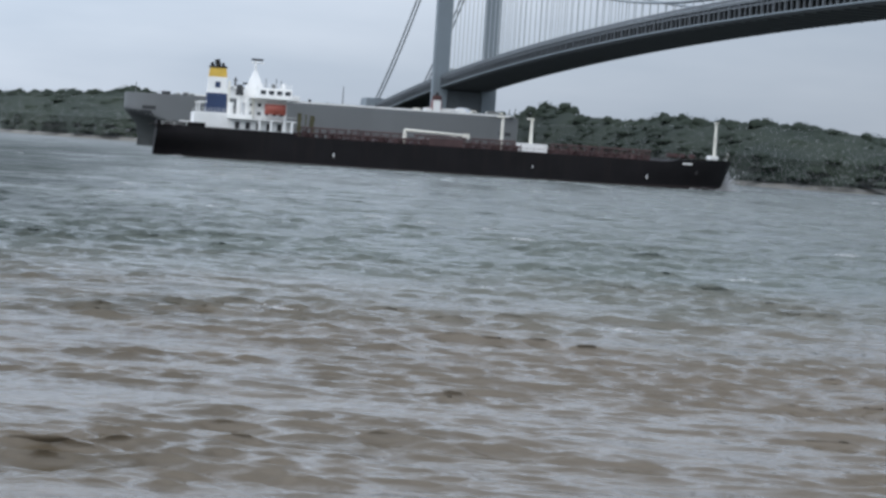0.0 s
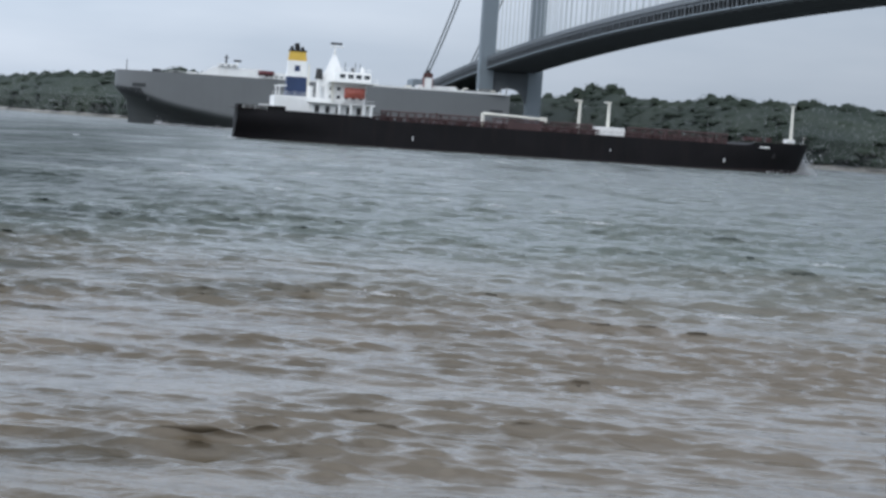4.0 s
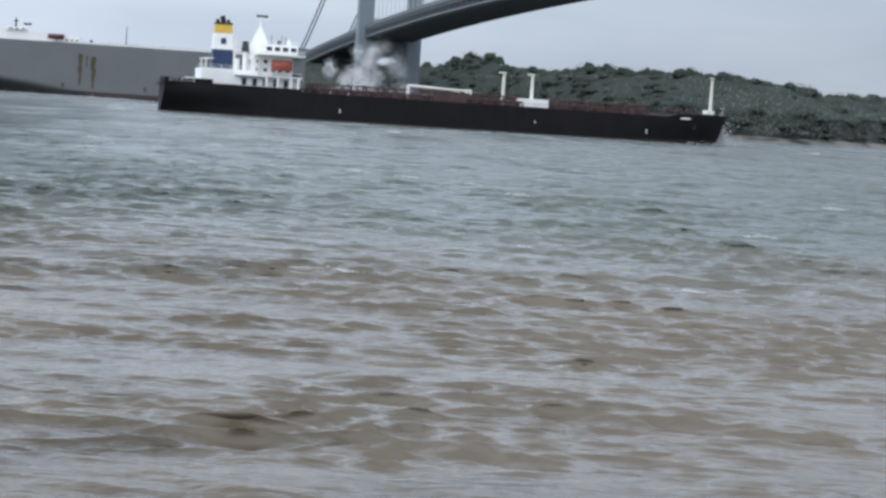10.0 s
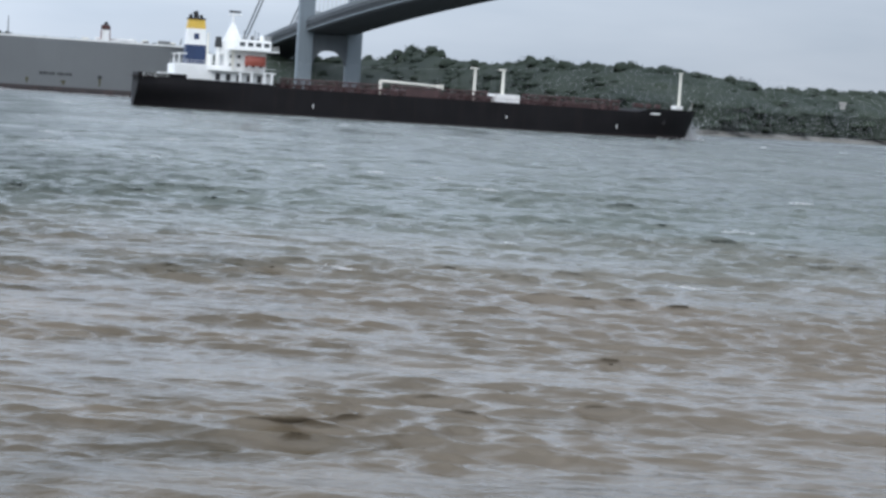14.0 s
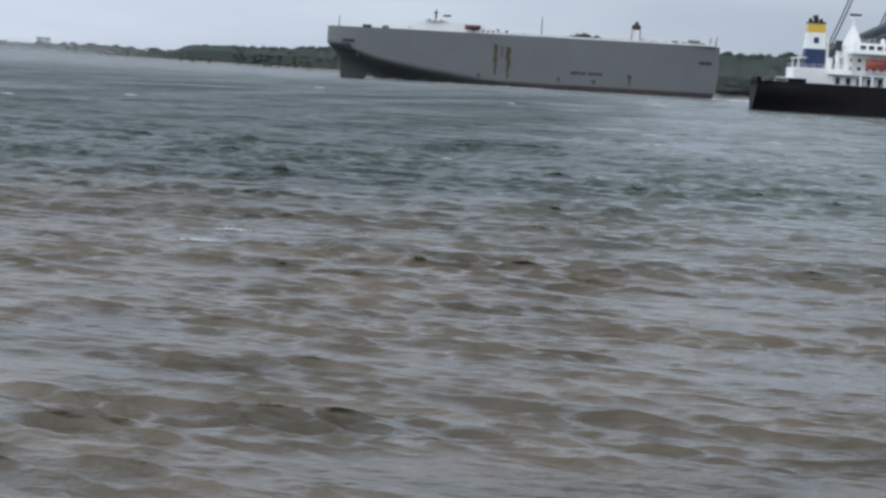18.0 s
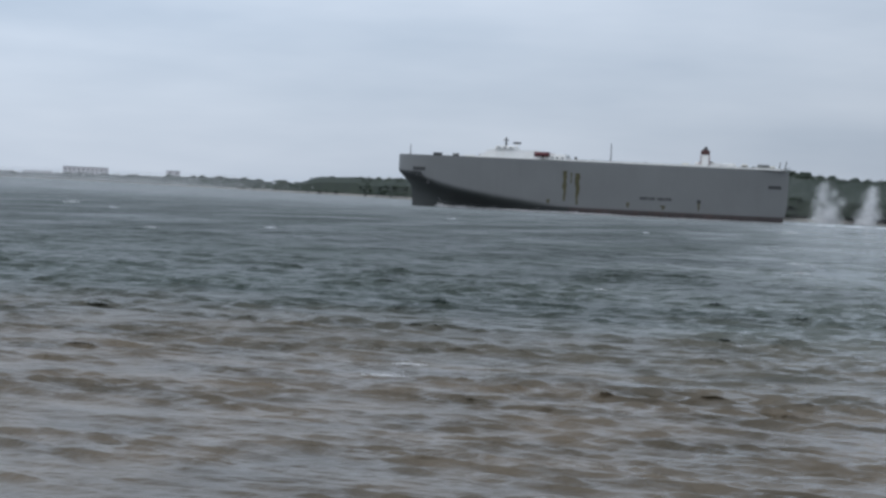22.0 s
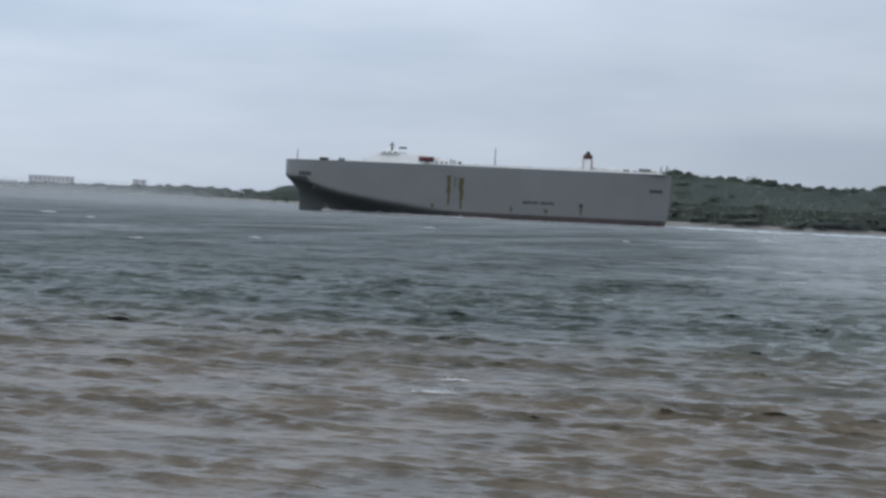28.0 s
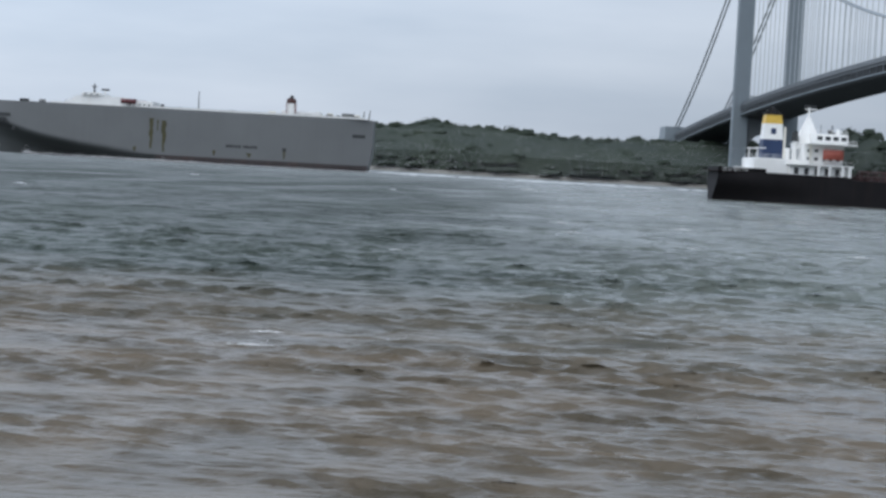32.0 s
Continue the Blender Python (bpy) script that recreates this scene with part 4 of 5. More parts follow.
        part("boat_rail", strip([(26, y * 1.13, 13.4), (43.3, y * 1.13, 13.4)], 0.08, 0.1), M_WHITE, T)
    # guard rails round the decks, and the ladders between them
    for z, x0, x1, w in ((9.0, 2, 24, 12.2), (13.6, 12, 28.6, 10.7), (18.6, 27.8, 42.2, 15.5), (21.6, 30.3, 40.7, 8.7)):
        for lift in (0.55, 1.1):
            part("guard_rail", strip([(x0, w, z + lift), (x0, -w, z + lift), (x1, -w, z + lift), (x1, w, z + lift)], 0.06, 0.07), M_WHITE, T)
        for k in range(7):
            x = x0 + (x1 - x0) * k / 6
            part("rail_post", rod((x, -w, z), (x, -w, z + 1.1), 0.05, seg=5), M_WHITE, T)
    for x, y, z0, z1 in ((29.0, -10.2, 12.35, 18.3), (26.4, -12.2, 9.0, 12.1), (22.0, -3.7, 13.6, 23.0)):
        part("ladder", box(x - 0.35, x + 0.35, y, y + 0.12, z0, z1), M_CREAM, T)
    for ob in set(T.children) - before:
        ob.location.x += 1.8 if ob.name.startswith(("lifeboat", "davit", "pillar", "boat_rail", "doorway", "boat_deck", "lower_house")) else 3.3
        ob.scale.z, ob.location.z = 1.061, -0.55
    # cargo deck gear
    for y in (-6.5, -4.8, -3.2, 3.2, 5.0):
        part("deck_pipe", tube([(48, y, 9.4), (60, y, 9.7), (110, y, 9.7), (158, y, 9.4)], 0.32, 6), M_PIPE, T, "red-brown cargo pipe along the deck")
    rng = random.Random(5)
    for i in range(38):
        x = 49 + i * 2.9
        part("pipe_support", box(x - 0.2, x + 0.2, -7.2, 5.6, 8.2, 9.4), M_PIPE, T)
    for i in range(90):
        x, y = rng.uniform(46, 161), rng.uniform(-14.5, 13)
        h = rng.choice((1.0, 1.4, 1.8, 2.2, 2.8))
        if rng.random() < 0.5:
            part("tank_hatch", rod((x, y, 8.2), (x, y, 8.2 + h * 0.7), 0.8, seg=9), M_PIPE, T)
        else:
            part("vent_post", rod((x, y, 8.2), (x, y, 8.2 + h + 0.6), 0.18, 0.3, 6), M_PIPE, T)
    for x in (88, 90.5, 93, 95.5):
        for y in (-13.5, 13.5):
            part("manifold", tube([(x, 0, 10.0), (x, y * 0.9, 10.0), (x, y, 9.6)], 0.38, 6), M_PIPE, T)
    for k, (x0, x1) in enumerate(((48, 61), (63, 78), (83, 98), (101, 113), (126, 140), (142, 157))):
        for x in np.arange(x0, x1 + 0.1, (x1 - x0) / 5):
            for y in (-12.4, -8.6):
                part("rack_post", box(x - 0.14, x + 0.14, y - 0.14, y + 0.14, 8.2, 10.4 + 0.2 * (k % 2)), M_PIPE, T)
            part("rack_beam", box(x - 0.12, x + 0.12, -12.6, -8.4, 10.4 + 0.2 * (k % 2), 10.75), M_PIPE, T)
        for y, h in ((-11.9, 10.9), (-10.7, 10.95), (-9.4, 10.9)):
            part("rack_pipe", rod((x0 - 0.6, y, h + 0.2), (x1 + 0.6, y, h + 0.2), 0.26, seg=6), M_PIPE, T)
    part("manifold_frame", box(86.5, 97, -14.5, -14.2, 8.2, 10.6), M_PIPE, T)
    part("catwalk", strip([(46, 0.5, 10.5), (112, 0.5, 10.5), (160, 0.5, 10.2)], 1.4, 0.2), M_PIPE, T, "raised red-brown catwalk")
    crane = part("crane_post", rod((80.6, -3, 8.2), (80.6, -3, 12.7), 0.7, 0.55, 10), M_CREAM, T, "cream hose crane post")
    part("crane_boom", rod((80.6, -3, 12.5), (100.0, -3.4, 12.0), 0.5, 0.32, 8), M_CREAM, crane, "long cream crane boom")
    part("crane_head", box(98.8, 101.0, -4.0, -2.8, 10.9, 12.6, 0.15), M_CREAM, crane)
    part("crane_stay", rod((99.6, -3.4, 11.0), (94, -3.2, 11.9), 0.14), M_CREAM, crane)
    part("boom_rest", rod((99.0, -3.4, 8.2), (99.0, -3.4, 11.4), 0.25), M_PIPE, T)
    for x in (111.6, 121.0):
        kp = part("king_post", rod((x, -2, 8.2), (x, -2, 18.5), 0.62, 0.45, 10), M_CREAM, T, "cream cargo post")
        part("post_cap", box(x - 1.6, x + 0.6, -2.6, -1.4, 18.4, 18.9), M_CREAM, kp)
    part("deck_store", box(117.0, 125.0, -9, 2, 8.2, 10.9, 0.2), M_WHITE, T, "white deck store house")
    fm = bmesh.new()
    add_rod(fm, (182.0, 0, 9.6), (182.0, 0, 21.6), 0.6, 0.42, 10)
    add_box(fm, 181.4, 182.6, -1.0, 1.0, 21.5, 21.8)
    part("foremast", fm, M_CREAM, T, "cream foremast with a platform")
    for x, y in ((170, -4), (170, 4), (173.5, -3), (167, 0)):
        part("windlass", box(x - 0.9, x + 0.9, y - 1.1, y + 1.1, 9.6, 11.0, 0.3), M_PIPE, T)
    part("forecastle_store", box(180.0, 182.8, -2, 2, 9.6, 11.0, 0.2), M_WHITE, T)
    part("jackstaff", rod((186, 0, 9.4), (186.6, 0, 12.2), 0.08, seg=5), M_CREAM, T)
    for x, z in ((57.2, 2.6), (155.7, 2.4), (119, 3.4)):
        y = -tk_half(x, 1.0) - 0.06
        part("draught_mark", box(x - 0.15, x + 0.15, y, y + 0.3, z, z + 1.3 if x != 119 else z + 0.8), M_WHITE, T, "small white mark on the black hull")
    for y in (-1, 1):
        part("anchor", box(171.5, 173.0, y * 12.6 - 0.3, y * 12.6 + 0.3, 4.6, 6.6, 0.15), M_SOOT, T, "dark anchor housed at the bow")
    for i in range(14):
        part("deck_lamp_post", rod((50 + i * 8.2, 13.6 if i % 2 else -13.6, 8.2), (50 + i * 8.2, 13.6 if i % 2 else -13.6, 11.4), 0.07, seg=5), M_PIPE, T)
    part("name_plate", box(167, 170.5, -14.4, -14.0, 7.6, 8.1), M_WHITE, T)
    rng = np.random.default_rng(2)
    t = rng.uniform(0, 1, 12000) ** 3.0
    y = rng.choice([-1, 1], 12000) * (0.5 + 11.0 * t ** 0.75 + rng.exponential(0.4, 12000))
    z = rng.exponential(1.0, 12000) * (0.22 + 1.7 * np.exp(-t * 16))
    flakes("bow_wave", np.stack([185.6 - 15 * t + rng.exponential(1.1, 12000) * np.exp(-t * 12), y, z], -1), 0.09, 0.24, T, "white bow wave thrown up at the stem", 4)


build_tanker()

# ---- the car carrier: origin at the stern on the waterline, x towards the bow ----
CARRIER = thing("car_carrier", "slab-sided grey car carrier with rust streaks, outward bound", "ship")


def cc_z(x, v):
    """Level v: 0 to 0.5 runs from under the water up to the knuckle, 0.5 to 1 on to the weather deck."""
    k = float(np.interp(x, [p[0] for p in CC_KNUCKLE], [p[1] for p in CC_KNUCKLE]))
    return -3.0 + (k + 3.0) * v * 2 if v <= 0.5 else k + (25.6 - k) * (v - 0.5) * 2


def cc_half_z(x, z):
    deck = 16.1 * (0.86 + 0.14 * smooth(0, 20, x)) * math.sqrt(max(0.0, 1 - max(0.0, (x - 176) / 23.6) ** 2.4))
    k = float(np.interp(x, [p[0] for p in CC_KNUCKLE], [p[1] for p in CC_KNUCKLE]))
    d = max(0.0, k - z)
    return max(0.03, deck * (1 - 0.60 * smooth(0.0, 9.0, d) * min(1.0, k / 9.0)) - 0.10 * d)


def cc_half(x, v):
    return cc_half_z(x, cc_z(x, v))


def cc_rake(x, z):
    return (-6.5 * (1 - smooth(9.5, 17.5, z)) - 1.5 * (1 - smooth(0.0, 10.0, z))) * smooth(165, 199.4, x) + 2.6 * smooth(170, 199.4, x) - 0.7 * smooth(2, 12, z) * (1 - smooth(0, 12, x)) + 1.6 * (1 - smooth(-1.5, 5, z)) * (1 - smooth(0, 14, x))


def build_carrier():
    C = CARRIER
    stations = [0, 1, 4, 10, 20, 30, 50, 80, 100, 110, 120, 130, 140, 150, 158, 165, 172, 178, 183, 187, 190, 193, 195.5, 197.5, 198.8, 199.4]
    lev = [0, 0.1, 0.2, 0.3, 0.4, 0.47, 0.5, 0.53, 0.62, 0.75, 0.88, 1.0]
    shell = hull(stations, lev, cc_half, lambda x: 0.0, lambda x: 1.0, lambda x, v: cc_rake(x, cc_z(x, v)))
    for v in shell.verts:
        v.co.z = cc_z(min(stations, key=lambda q: abs(q + cc_rake(q, cc_z(q, v.co.z)) - v.co.x)), v.co.z)
    part("hull", shell, M_CC_HULL, C, "slab-sided grey hull with a flared bow, shade below the knuckle in its colour", True)

    # the forward band is coloured dark to carry on the painted bow shade
    for ends, paint, word in ((stations[:10], M_CC_DARK, "dark reddish band along the waterline"), (stations[9:], M_CC_BOW, "dark band round the bow's waterline, flare shade in its colour")):
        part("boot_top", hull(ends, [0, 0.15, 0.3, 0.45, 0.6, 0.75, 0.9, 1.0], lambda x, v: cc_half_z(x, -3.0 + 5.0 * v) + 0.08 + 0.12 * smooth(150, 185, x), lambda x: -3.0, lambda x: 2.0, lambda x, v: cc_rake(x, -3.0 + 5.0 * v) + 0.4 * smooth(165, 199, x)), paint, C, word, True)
    part("weather_deck", box(2, 178, -15.6, 15.6, 25.6, 25.75), M_CC_DECK, C)
    for y in (-15.9, 15.9):
        part("rail", strip([(x, y, 26.7) for x in range(2, 180, 6)], 0.1, 0.14), M_WHITE, C, "white deck rail")
        part("coaming", strip([(x, y * 0.985, 26.65) for x in (4, 50, 113)], 0.3, 0.85), M_WHITE, C, "low white coaming along the deck edge")
        for x in range(2, 180, 6):
            part("stanchion", rod((x, y, 25.6), (x, y, 26.7), 0.06, seg=5), M_WHITE, C)
    # deckhouse
    part("deckhouse", box(113, 153, -13, 13, 25.7, 29.0, 0.3), M_WHITE, C, "long white deckhouse")
    upper = bmesh.new()
    low, high = ([upper.verts.new((x, y, z)) for x, y in ((a, -13.5), (b, -13.5), (b, 13.5), (a, 13.5))] for a, b, z in ((127, 160, 25.75), (128, 152.5, 30.3)))
    upper.faces.new(low[::-1])
    upper.faces.new(high)
    for i in range(4):
        j = (i + 1) % 4
        upper.faces.new((low[i], low[j], high[j], high[i]))
    part("bridge_house", upper, M_WHITE, C, "white bridge house with a sloping front")
    wheel = part("wheelhouse", box(140, 150, -14.5, 14.5, 30.2, 32.0, 0.4), M_WHITE, C, "white wheelhouse")
    for i in range(9):
        part("window", box(150.0, 150.05, -12.6 + i * 2.9, -10.6 + i * 2.9, 30.8, 31.6), M_GLASS, wheel)
    for i in range(3):
        part("window", box(141.0 + i * 3.0, 142.6 + i * 3.0, 14.5, 14.54, 30.9, 31.5), M_GLASS, wheel)
    for i in range(9):
        part("window", box(114.5 + i * 2.5, 115.6 + i * 2.5, 13.0, 13.04, 26.5, 27.4), M_GLASS, C)
    mast = bmesh.new()
    add_rod(mast, (146, 0, 32.0), (146, 0, 37.0), 0.55, 0.35)
    add_box(mast, 144.8, 147.2, -2.0, 2.0, 35.2, 35.6)
    part("radar_mast", mast, M_DARK, C, "dark radar mast on the wheelhouse")
    part("radar_scanner", box(138.2, 142.2, -0.5, 0.5, 33.6, 34.6), M_DARK, C)
    part("scanner_post", rod((140.2, 0, 32.0), (140.2, 0, 33.6), 0.3), M_WHITE, C)
    for y in (14.2, -14.2):
        boat = hull([120.5, 121.2, 122.5, 124.5, 126.5, 127.8, 128.5], [0, 0.35, 0.7, 1.0],
                    lambda x, v: max(0.05, 1.5 * math.sqrt(max(0, 1 - ((x - 124.5) / 4.1) ** 2)) * (0.35, 0.95, 0.95, 0.45)[min(3, int(v * 3.01))]), lambda x: 27.4, lambda x: 29.8, lambda x, v: 0)
        bmesh.ops.translate(boat, verts=boat.verts, vec=(1.0, y, 0))
        part("lifeboat", boat, mat("dark_red_lifeboat", (0.11, 0.028, 0.032), 0.5), C, "dark red enclosed lifeboat", True)
        for x in (122.0, 127.0):
            part("davit", box(x - 0.2, x + 0.2, y - 0.4, y + 0.4, 25.7, 27.6), M_WHITE, C)
    part("pole_mast", rod((90.5, 6, 25.7), (90.5, 6, 36.0), 0.35, 0.2, 8), M_CC_HULL, C, "thin grey pole mast")
    part("bow_mast", rod((196.5, 0, 25.6), (196.5, 0, 31.2), 0.3, 0.18, 8), M_CC_HULL, C)
    fun = part("funnel", box(40.0, 44.2, 7.0, 12.0, 25.7, 32.2, 0.4), M_WHITE, C, "narrow funnel, white below and rust red above")
    part("funnel_top", box(39.8, 44.4, 6.8, 12.2, 32.2, 34.6, 0.4), mat("rust_red_funnel_paint", (0.075, 0.028, 0.026), 0.6), fun, "rust red funnel top")
    part("exhaust_pipe", rod((42.2, 9.5, 34.4), (41.8, 9.5, 36.2), 1.2, 0.8, 9), M_SOOT, fun)
    for x in (39.7, 44.25):
        part("funnel_flank", box(x, x + 0.25, 6.9, 12.1, 27.0, 32.2), mat("red_funnel_flank", (0.20, 0.045, 0.04), 0.6), fun, "red edge of the funnel casing")
    for x, l, h, y in ((181, 4.5, 1.5, 6), (171, 3, 1.5, 9), (163, 6, 0.8, 10), (157, 3.2, 1.7, 11), (87, 5, 1.0, 12), (108, 1.4, 2.2, 13), (60, 2, 1.0, 13), (33, 4, 1.2, 12), (22, 3, 1.8, 12), (17.5, 2, 1.5, 12), (26, 9, 0.9, 8), (9, 5, 1.4, 11), (99, 1.6, 1.2, 13), (72, 1.6, 1.2, 13)):
        part("ventilator", box(x - l / 2, x + l / 2, y - 1.5, y + 1.5, 25.7, 25.7 + h, 0.2), M_DARK if h > 1.1 or x == 87 else M_WHITE, C)
    for x, l, h in ((28.5, 4.6, 2.7), (22.0, 4.4, 2.5), (14.0, 5.0, 2.4), (8.0, 4.6, 2.2), (52.0, 5.5, 1.9)):
        part("vent_house", box(x - l / 2, x + l / 2, 5.5, 9.5, 25.7, 25.7 + h, 0.9), M_CREAM, C, "rounded cream ventilator housing")
    part("aft_house", box(27, 47, -8, 10, 25.7, 28.2, 0.2), M_WHITE, C, "low white aft house")
    part("stern_house", box(9.5, 15.5, 6, 13.5, 25.7, 28.4, 0.3), M_CC_DECK, C, "grey winch house at the stern")
    for x, z in ((4.6, 30.0), (1.6, 30.6)):
        part("aft_post", rod((x, 13, 25.6), (x - 0.6, 13, z), 0.35, 0.25), M_CC_DECK, C)
    # side details on both sides
    for sgn in (1, -1):
        def plate(name, x0, x1, z0, z1, material, label=""):
            bm = bmesh.new()
            g = [[bm.verts.new((x + cc_rake(x, z), sgn * (cc_half_z(x, z) + 0.14), z)) for z in np.linspace(z0, z1, 5)] for x in np.linspace(x0, x1, 6)]
            for a, b in zip(g[:-1], g[1:]):
                for k in range(4):
                    q = [a[k], b[k], b[k + 1], a[k + 1]]
                    bm.faces.new(q if sgn < 0 else q[::-1])
            return part(name, bm, material, C, label)

        def streak(x, z0, z1, wide, seed):
            bm = bmesh.new()
            edge = []
            for t in np.linspace(0, 1, 18):
                z = z1 + (z0 - z1) * t
                a = x - wide * (0.5 - 0.33 * t) * (1 + 0.9 * noise.noise(Vector((seed, t * 5, 0))))
                b = x + wide * (0.5 - 0.33 * t) * (1 + 0.9 * noise.noise(Vector((seed, t * 5, 7))))
                edge.append([bm.verts.new((q + cc_rake(q, z), sgn * (cc_half_z(q, z) + 0.14), z)) for q in (a, b)])
            for p, q in zip(edge[:-1], edge[1:]):
                f = [p[0], p[1], q[1], q[0]]
                bm.faces.new(f if sgn < 0 else f[::-1])
            part("rust_streak", bm, M_RUST, C, "long rust and weed streak down the side")

        for k, (x, z0, z1, wide) in enumerate(((112.8, 5.0, 20.5, 2.4), (106.4, 3.6, 19.6, 2.8), (109.6, 14.0, 19.8, 1.0), (44.0, 3.0, 7.2, 1.2), (80.0, 3.0, 6.0, 1.6), (121.0, 3.2, 5.6, 2.0), (62.0, 3.0, 5.2, 2.4))):
            streak(x, z0, z1, wide, 3.7 * k + sgn)
        for k, (a, b) in enumerate(((58, 59.2), (59.5, 60.9), (61.2, 62.2), (62.5, 64.0), (64.3, 65.2), (66.4, 67.6), (67.9, 69.3), (69.6, 70.4), (70.7, 72.2), (72.5, 74.0))):
            plate("hull_lettering", a, b, 7.7 + 0.15 * (k % 3 == 1), 9.1 - 0.2 * (k % 4 == 2), M_DARK, "dark lettering too far to read")
        plate("side_door", 43.0, 45.0, 7.2, 8.8, M_DARK)
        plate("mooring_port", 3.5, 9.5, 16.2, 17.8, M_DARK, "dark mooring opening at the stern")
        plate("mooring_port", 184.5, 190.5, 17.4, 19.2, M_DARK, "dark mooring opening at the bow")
        # shade under the flare, added as a flat dark plate
        plate("flare_shade_patch", 186.5, 198.6, 11.6, 16.8, M_DARK, "dark patch standing for the shade under the flared bow")
    for sgn in (1, -1):
        x = 186.0
        part("anchor", box(x - 0.9 + cc_rake(x, 12), x + 0.9 + cc_rake(x, 12), sgn * (cc_half_z(x, 12) + 0.5) - 0.3, sgn * (cc_half_z(x, 12) + 0.5) + 0.3, 10.6, 13.4, 0.2), M_DARK, C, "dark anchor under the flare")
    rng = np.random.default_rng(9)
    t = rng.uniform(0, 1, 5200) ** 2.2
    x = 179.0 - 92 * t + rng.normal(0, 0.8, 5200)
    lump = 0.5 + 0.5 * np.sin(x * 0.32) * np.sin(x * 0.11 + 1)
    y = np.array([cc_half_z(min(198.0, q + 6), 0) for q in x]) + 0.4 + rng.exponential(1.3, 5200)
    z = SEA + rng.exponential(1.0, 5200) * (0.12 + 0.45 * lump * np.exp(-t * 3.2))
    flakes("bow_wave", np.concatenate([np.stack([x, y, z], -1), np.stack([x, -y, z], -1)]), 0.12, 0.34, C, "white broken bow wave", 6)
    x = rng.uniform(0, 180, 7000)
    flakes("wash", np.stack([x, [cc_half_z(q, 0) + 0.5 + abs(d) for q, d in zip(x, rng.normal(0, 1.5, 7000))], SEA + rng.exponential(0.15, 7000)], -1), 0.06, 0.18, C, "white line of wash along the waterline", 7)
    rng = random.Random(9)
    wk = bmesh.new()
    for i in range(150):
        t = rng.random()
        p = Vector((2 - 230 * t ** 1.3, rng.uniform(-14, 14) * (0.8 + 0.6 * t), SEA + 0.05))
        r = rng.uniform(0.6, 2.2) * (1.1 - 0.6 * t)
        bmesh.ops.create_icosphere(wk, subdivisions=1, radius=1.0, matrix=Matrix.Translation(p) @ Matrix.Diagonal((r * 3.0, r * 1.2, r * 0.28, 1)))
    part("wake", wk, M_FOAM, C, "streaks of white wake foam", True)["kind"] = "stuff"


build_carrier()


# ---- distant houses on the low shore ----
def house(az, d, w, h, label, material, base=0.0):
    ob = thing("distant_building", label, "building", Matrix.Translation(polar(az, d, base)) @ pose(0, 0, 0, 0, 0, -az), "buildings on the low far shore")
    part("wall", box(-w / 2, w / 2, -8, 8, 0, h), material, ob)
    part("roof", box(-w / 2 - 0.6, w / 2 + 0.6, -8.6, 8.6, h, h + 1.2), material, ob)
    n = max(2, int(w / 9))
    for k in range(int(h / 6)):
        for i in range(n):
            x = -w / 2 + (i + 0.5) * w / n
            part("window", box(x - 1.6, x + 1.6, -8.05, -7.98, 2.5 + k * 6, 5.0 + k * 6), M_GLASS, ob)


house(-26.1, 4400, 95, 27, "pale slab block far along the shore", M_PALE)
house(-27.4, 4450, 60, 14, "long low pale building far along the shore", M_PALE)
house(-23.7, 3900, 26, 25, "pale block above the shore trees", M_PALE)
house(14.7, 1152, 2.8, 3.2, "small pale house among the hillside trees", M_CONCRETE, 16.7)


def jetty(az0, az1, d):
    """A low rock breakwater with a few marker posts."""
    ob = thing("breakwater", "low dark rock breakwater off the far shore by the bridge", "breakwater")
    rng = np.random.default_rng(17)
    bm = bmesh.new()
    for a in np.arange(az0, az1, 0.045):
        p = polar(a, d + rng.uniform(-2, 2), SEA)
        s = rng.uniform(0.8, 1.6)
        bmesh.ops.create_icosphere(bm, subdivisions=1, radius=1.0, matrix=Matrix.Translation(p) @ Matrix.Rotation(rng.uniform(0, 3), 4, "Z") @ Matrix.Diagonal((s * 1.3, s, s * 1.15, 1)))
    part("rocks", bm, M_ROCK, ob, "dark wet boulders")
    for k in range(4):
        p = polar(az0 + (az1 - az0) * (0.15 + 0.23 * k), d, 0)
        post = part("marker_post", rod((p.x, p.y, SEA), (p.x, p.y, 3.2), 0.16, seg=6), M_DARK, ob)
        part("marker", box(p.x - 0.5, p.x + 0.5, p.y - 0.3, p.y + 0.3, 3.0, 4.1, 0.1), M_WHITE, post, "small white marker board")


jetty(-3.2, -1.7, 1452)


# ---- whitecaps on the water ----
def whitecap_mesh(seed):
    """A ragged breaking crest: a ridge of flecks with a thin trail behind it."""
    rng = np.random.default_rng(seed)
    n = 420
    x = rng.normal(0, 0.42, n)
    bend = 0.22 * np.sin(2.2 * x + seed) + 0.3 * x * (0.5 - rng.uniform()) 
    y = bend + rng.exponential(0.16, n) * np.where(rng.uniform(size=n) < 0.25, 2.2, 0.5)
    z = rng.exponential(0.03, n) * np.exp(-np.abs(x)) + 0.015
    ctr = np.stack([x, y, z], -1)
    tri = ctr[:, None, :] + rng.normal(0, 1, (n, 3, 3)) * rng.uniform(0.014, 0.040, (n, 1, 1)) * np.array([2.6, 1.2, 0.6])
    me = bpy.data.meshes.new("whitecap")
    me.from_pydata(tri.reshape(-1, 3).tolist(), [], np.arange(3 * n).reshape(-1, 3).tolist())
    me.materials.append(M_SPRAY)
    return me


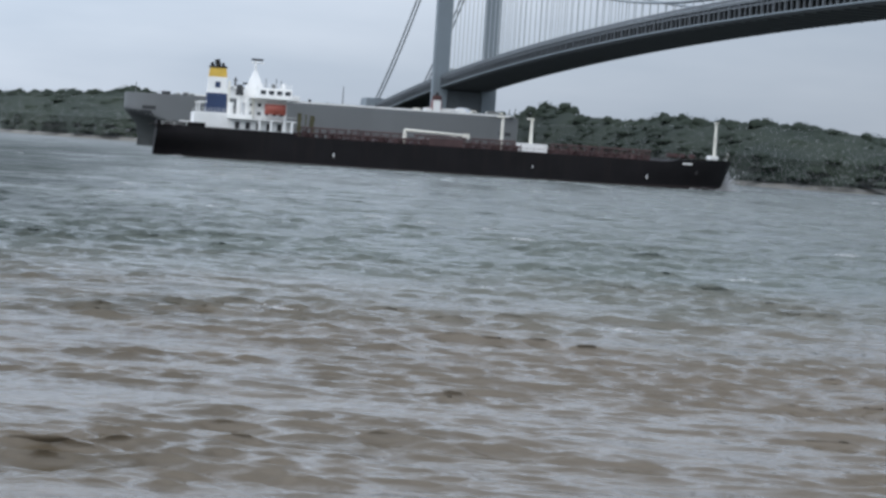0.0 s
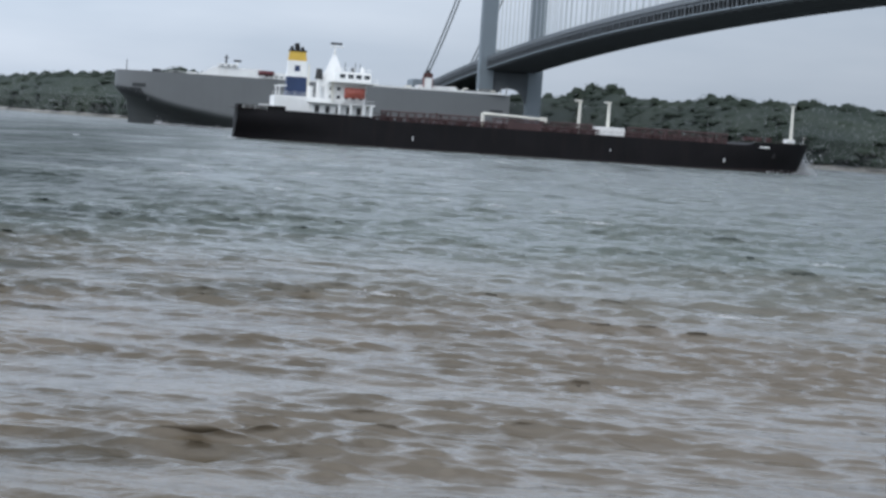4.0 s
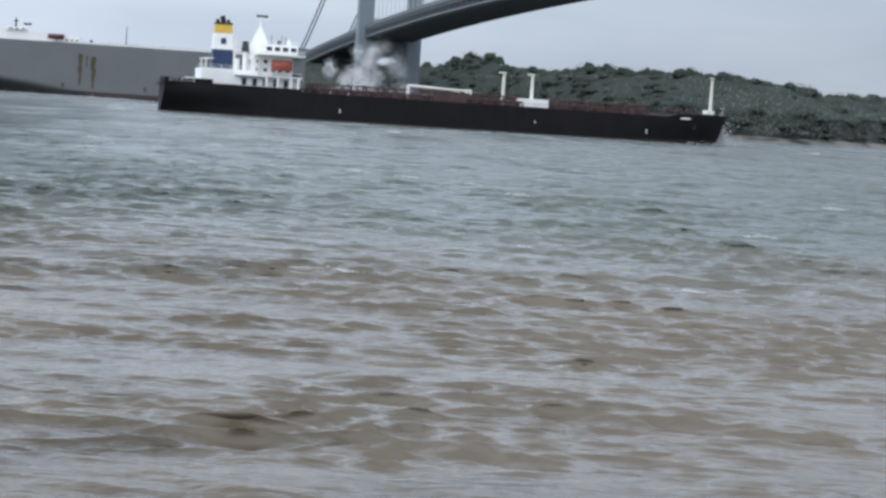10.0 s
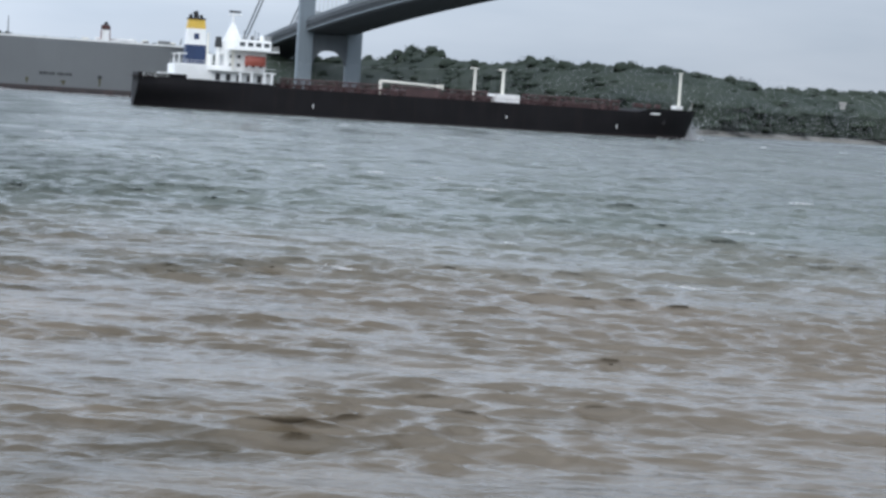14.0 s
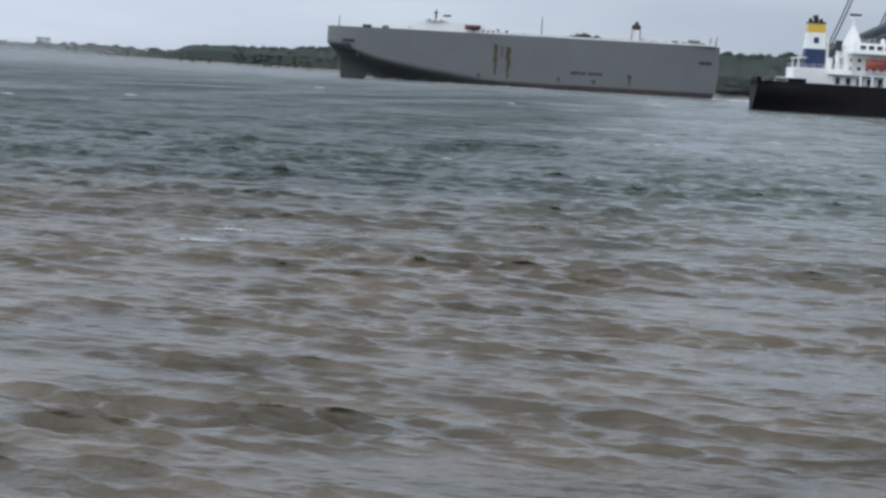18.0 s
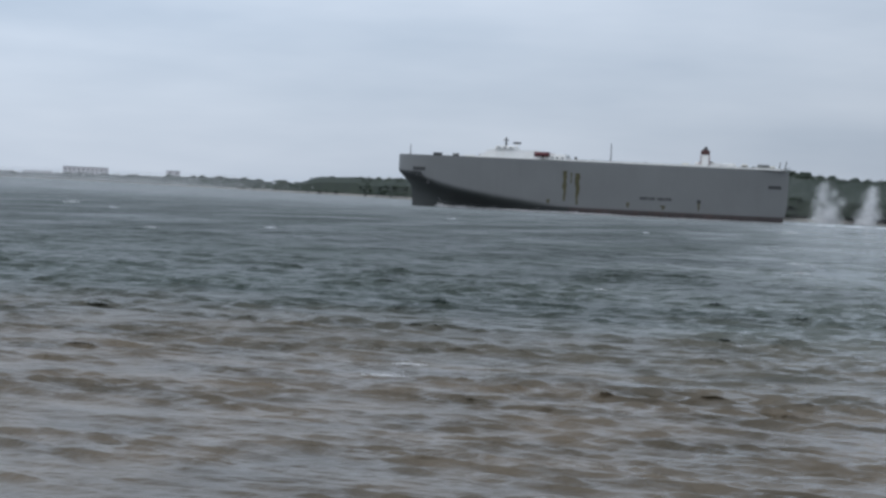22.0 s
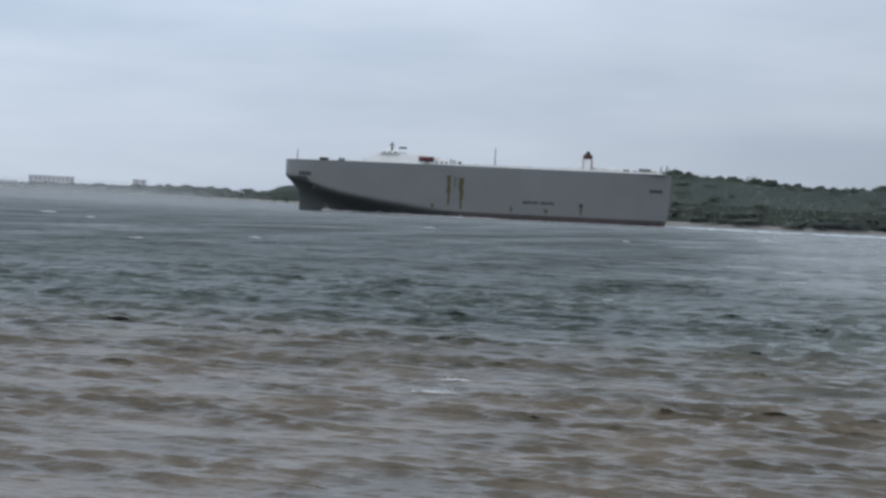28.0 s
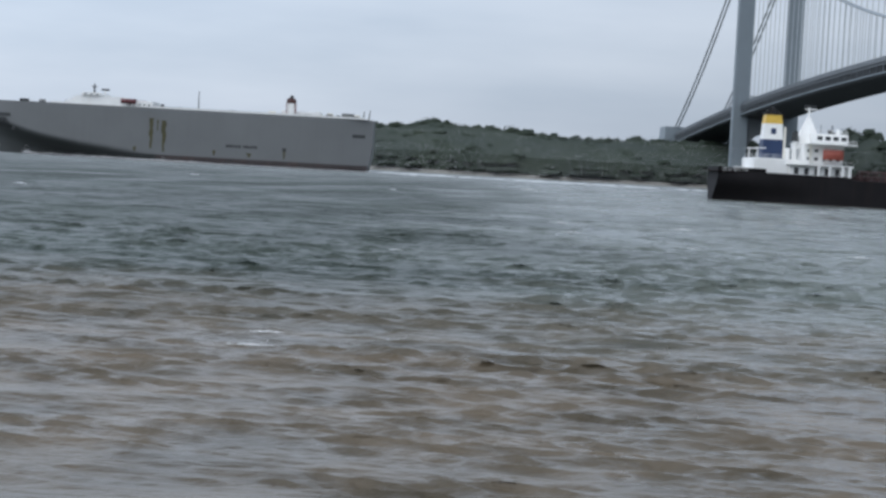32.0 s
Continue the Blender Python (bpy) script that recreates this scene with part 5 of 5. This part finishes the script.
def build_whitecaps():
    shapes = [whitecap_mesh(k) for k in range(6)]
    rng = random.Random(12)
    for i in range(30):
        d = 60 * (560 / 55) ** rng.random()
        p = polar(rng.uniform(-27, 15), d, 0)
        hit, place, _, _ = WATER.ray_cast((p.x, p.y, 5), (0, 0, -1))
        ob = new("whitecap", rng.choice(shapes))
        ob.parent = WATER
        k = rng.uniform(0.3, 0.75) * (1 + d / 250)
        ob.matrix_basis = Matrix.Translation((p.x, p.y, place.z if hit else 0)) @ pose(0, 0, 0, 0, 0, rng.uniform(-25, 25)) @ Matrix.Diagonal((k, k, k, 1))


build_whitecaps()


# ---- spray thrown up near the far shore ----
def puff(seed, size, count):
    """A drifting cloud of droplets, thick in the middle and thinning outwards."""
    rng = np.random.default_rng(seed)
    ctr = rng.normal(0, 1, (count, 3)) * np.array([0.48, 1.3, 0.62]) * size
    ctr += np.array([noise.noise_vector(Vector(p) * (1.4 / size) + Vector((seed * 3.1, 0, 0)))[:] for p in ctr]) * size * 0.8
    tri = ctr[:, None, :] + rng.normal(0, 1, (count, 3, 3)) * rng.uniform(0.06, 0.17, (count, 1, 1))
    me = bpy.data.meshes.new("spray_puff")
    me.from_pydata(tri.reshape(-1, 3).tolist(), [], np.arange(3 * count).reshape(-1, 3).tolist())
    me.materials.append(M_SPRAY)
    return me


SPRAY = []


def plume(label, foot, count, spread, tall, size, seed, drops):
    ob = thing("spray_plume", label, "spray", Matrix.Translation(foot), "plumes of spray")
    rng = random.Random(seed)
    for i in range(count):
        f = (i + 0.5) / count
        p = new("spray_puff", puff(seed * 50 + i, size * rng.uniform(0.6, 1.1) * (1.2 - 0.45 * f), int(drops * (1.3 - 0.9 * f))))
        p.parent = ob
        p["kind"] = "stuff"
        SPRAY.append((p, seed, (rng.gauss(0, spread * (1.35 - 0.9 * f)), rng.uniform(-4, 4), tall * f ** 1.5), f))
    return ob


plume("white spray drifting round the bridge tower's foot", (4.0, 1376, 0), 36, 13.0, 46.0, 6.6, 1, 7000)
plume("thin white column of spray before the wooded shore", tuple(polar(-5.5, 1345, SEA)), 22, 3.0, 27.0, 4.6, 2, 1700)
plume("thin white column of spray before the wooded shore", tuple(polar(-4.4, 1345, SEA)), 22, 3.0, 27.0, 4.6, 3, 1700)
# seconds at which each plume starts to rise, stands and has fallen back
SPRAY_TIMES = {1: (6.0, 8.6, 14.6), 2: (18.6, 20.3, 25.5), 3: (20.6, 22.2, 26.5)}


# ---- motion ----
def steady(x, y, vx, vy, turn, z=0.0, t0=13.0):
    times = [0, 0.1, 0.3] + [k * 1.0 for k in range(1, 32)] + [31.7, 31.9, 32.0]
    return [(t, pose(x + vx * (t - t0), y + vy * (t - t0), z, 0, 0, turn)) for t in times]


def motions():
    walk(TANKER, steady(-58.28 - 2.8, 620.0 + 15.8, 2.452, 0.794, math.degrees(0.175), SEA))
    walk(CARRIER, steady(-56.5 - 2.1, 1048.6 + 15.9, -7.123, -0.884, math.degrees(3.275)))
    for ob, k, (x, y, z), f in SPRAY:
        rise, stand, fall = SPRAY_TIMES[k]
        low, d0, d1 = -26.0, -9.0 if k == 1 else 1.0, 2.0 if k == 1 else -2.0
        rows = [(0, pose(x * 0.3 + d0, y, low)), (rise, pose(x * 0.3 + d0, y, low)), (rise + (stand - rise) * (0.35 + 0.4 * f), pose(x * 0.6 + d0, y, z * 0.6)), (stand, pose(x + d0, y, z)),
                ((stand + fall) / 2, pose(x * (1.3 if k == 1 else 2.0) + d1, y, z * 0.75)), (fall, pose(x * (1.6 if k == 1 else 2.8) + d1, y, low)), (32, pose(x * (1.6 if k == 1 else 2.8) + d1, y, low))]
        walk(ob, rows)
    walk(WATER, [(t, pose(0.5 * (t - 16), -0.1 * (t - 16), SEA)) for t in (0, 0.2, 4, 8, 12, 16, 20, 24, 28, 31.8, 32)])


motions()
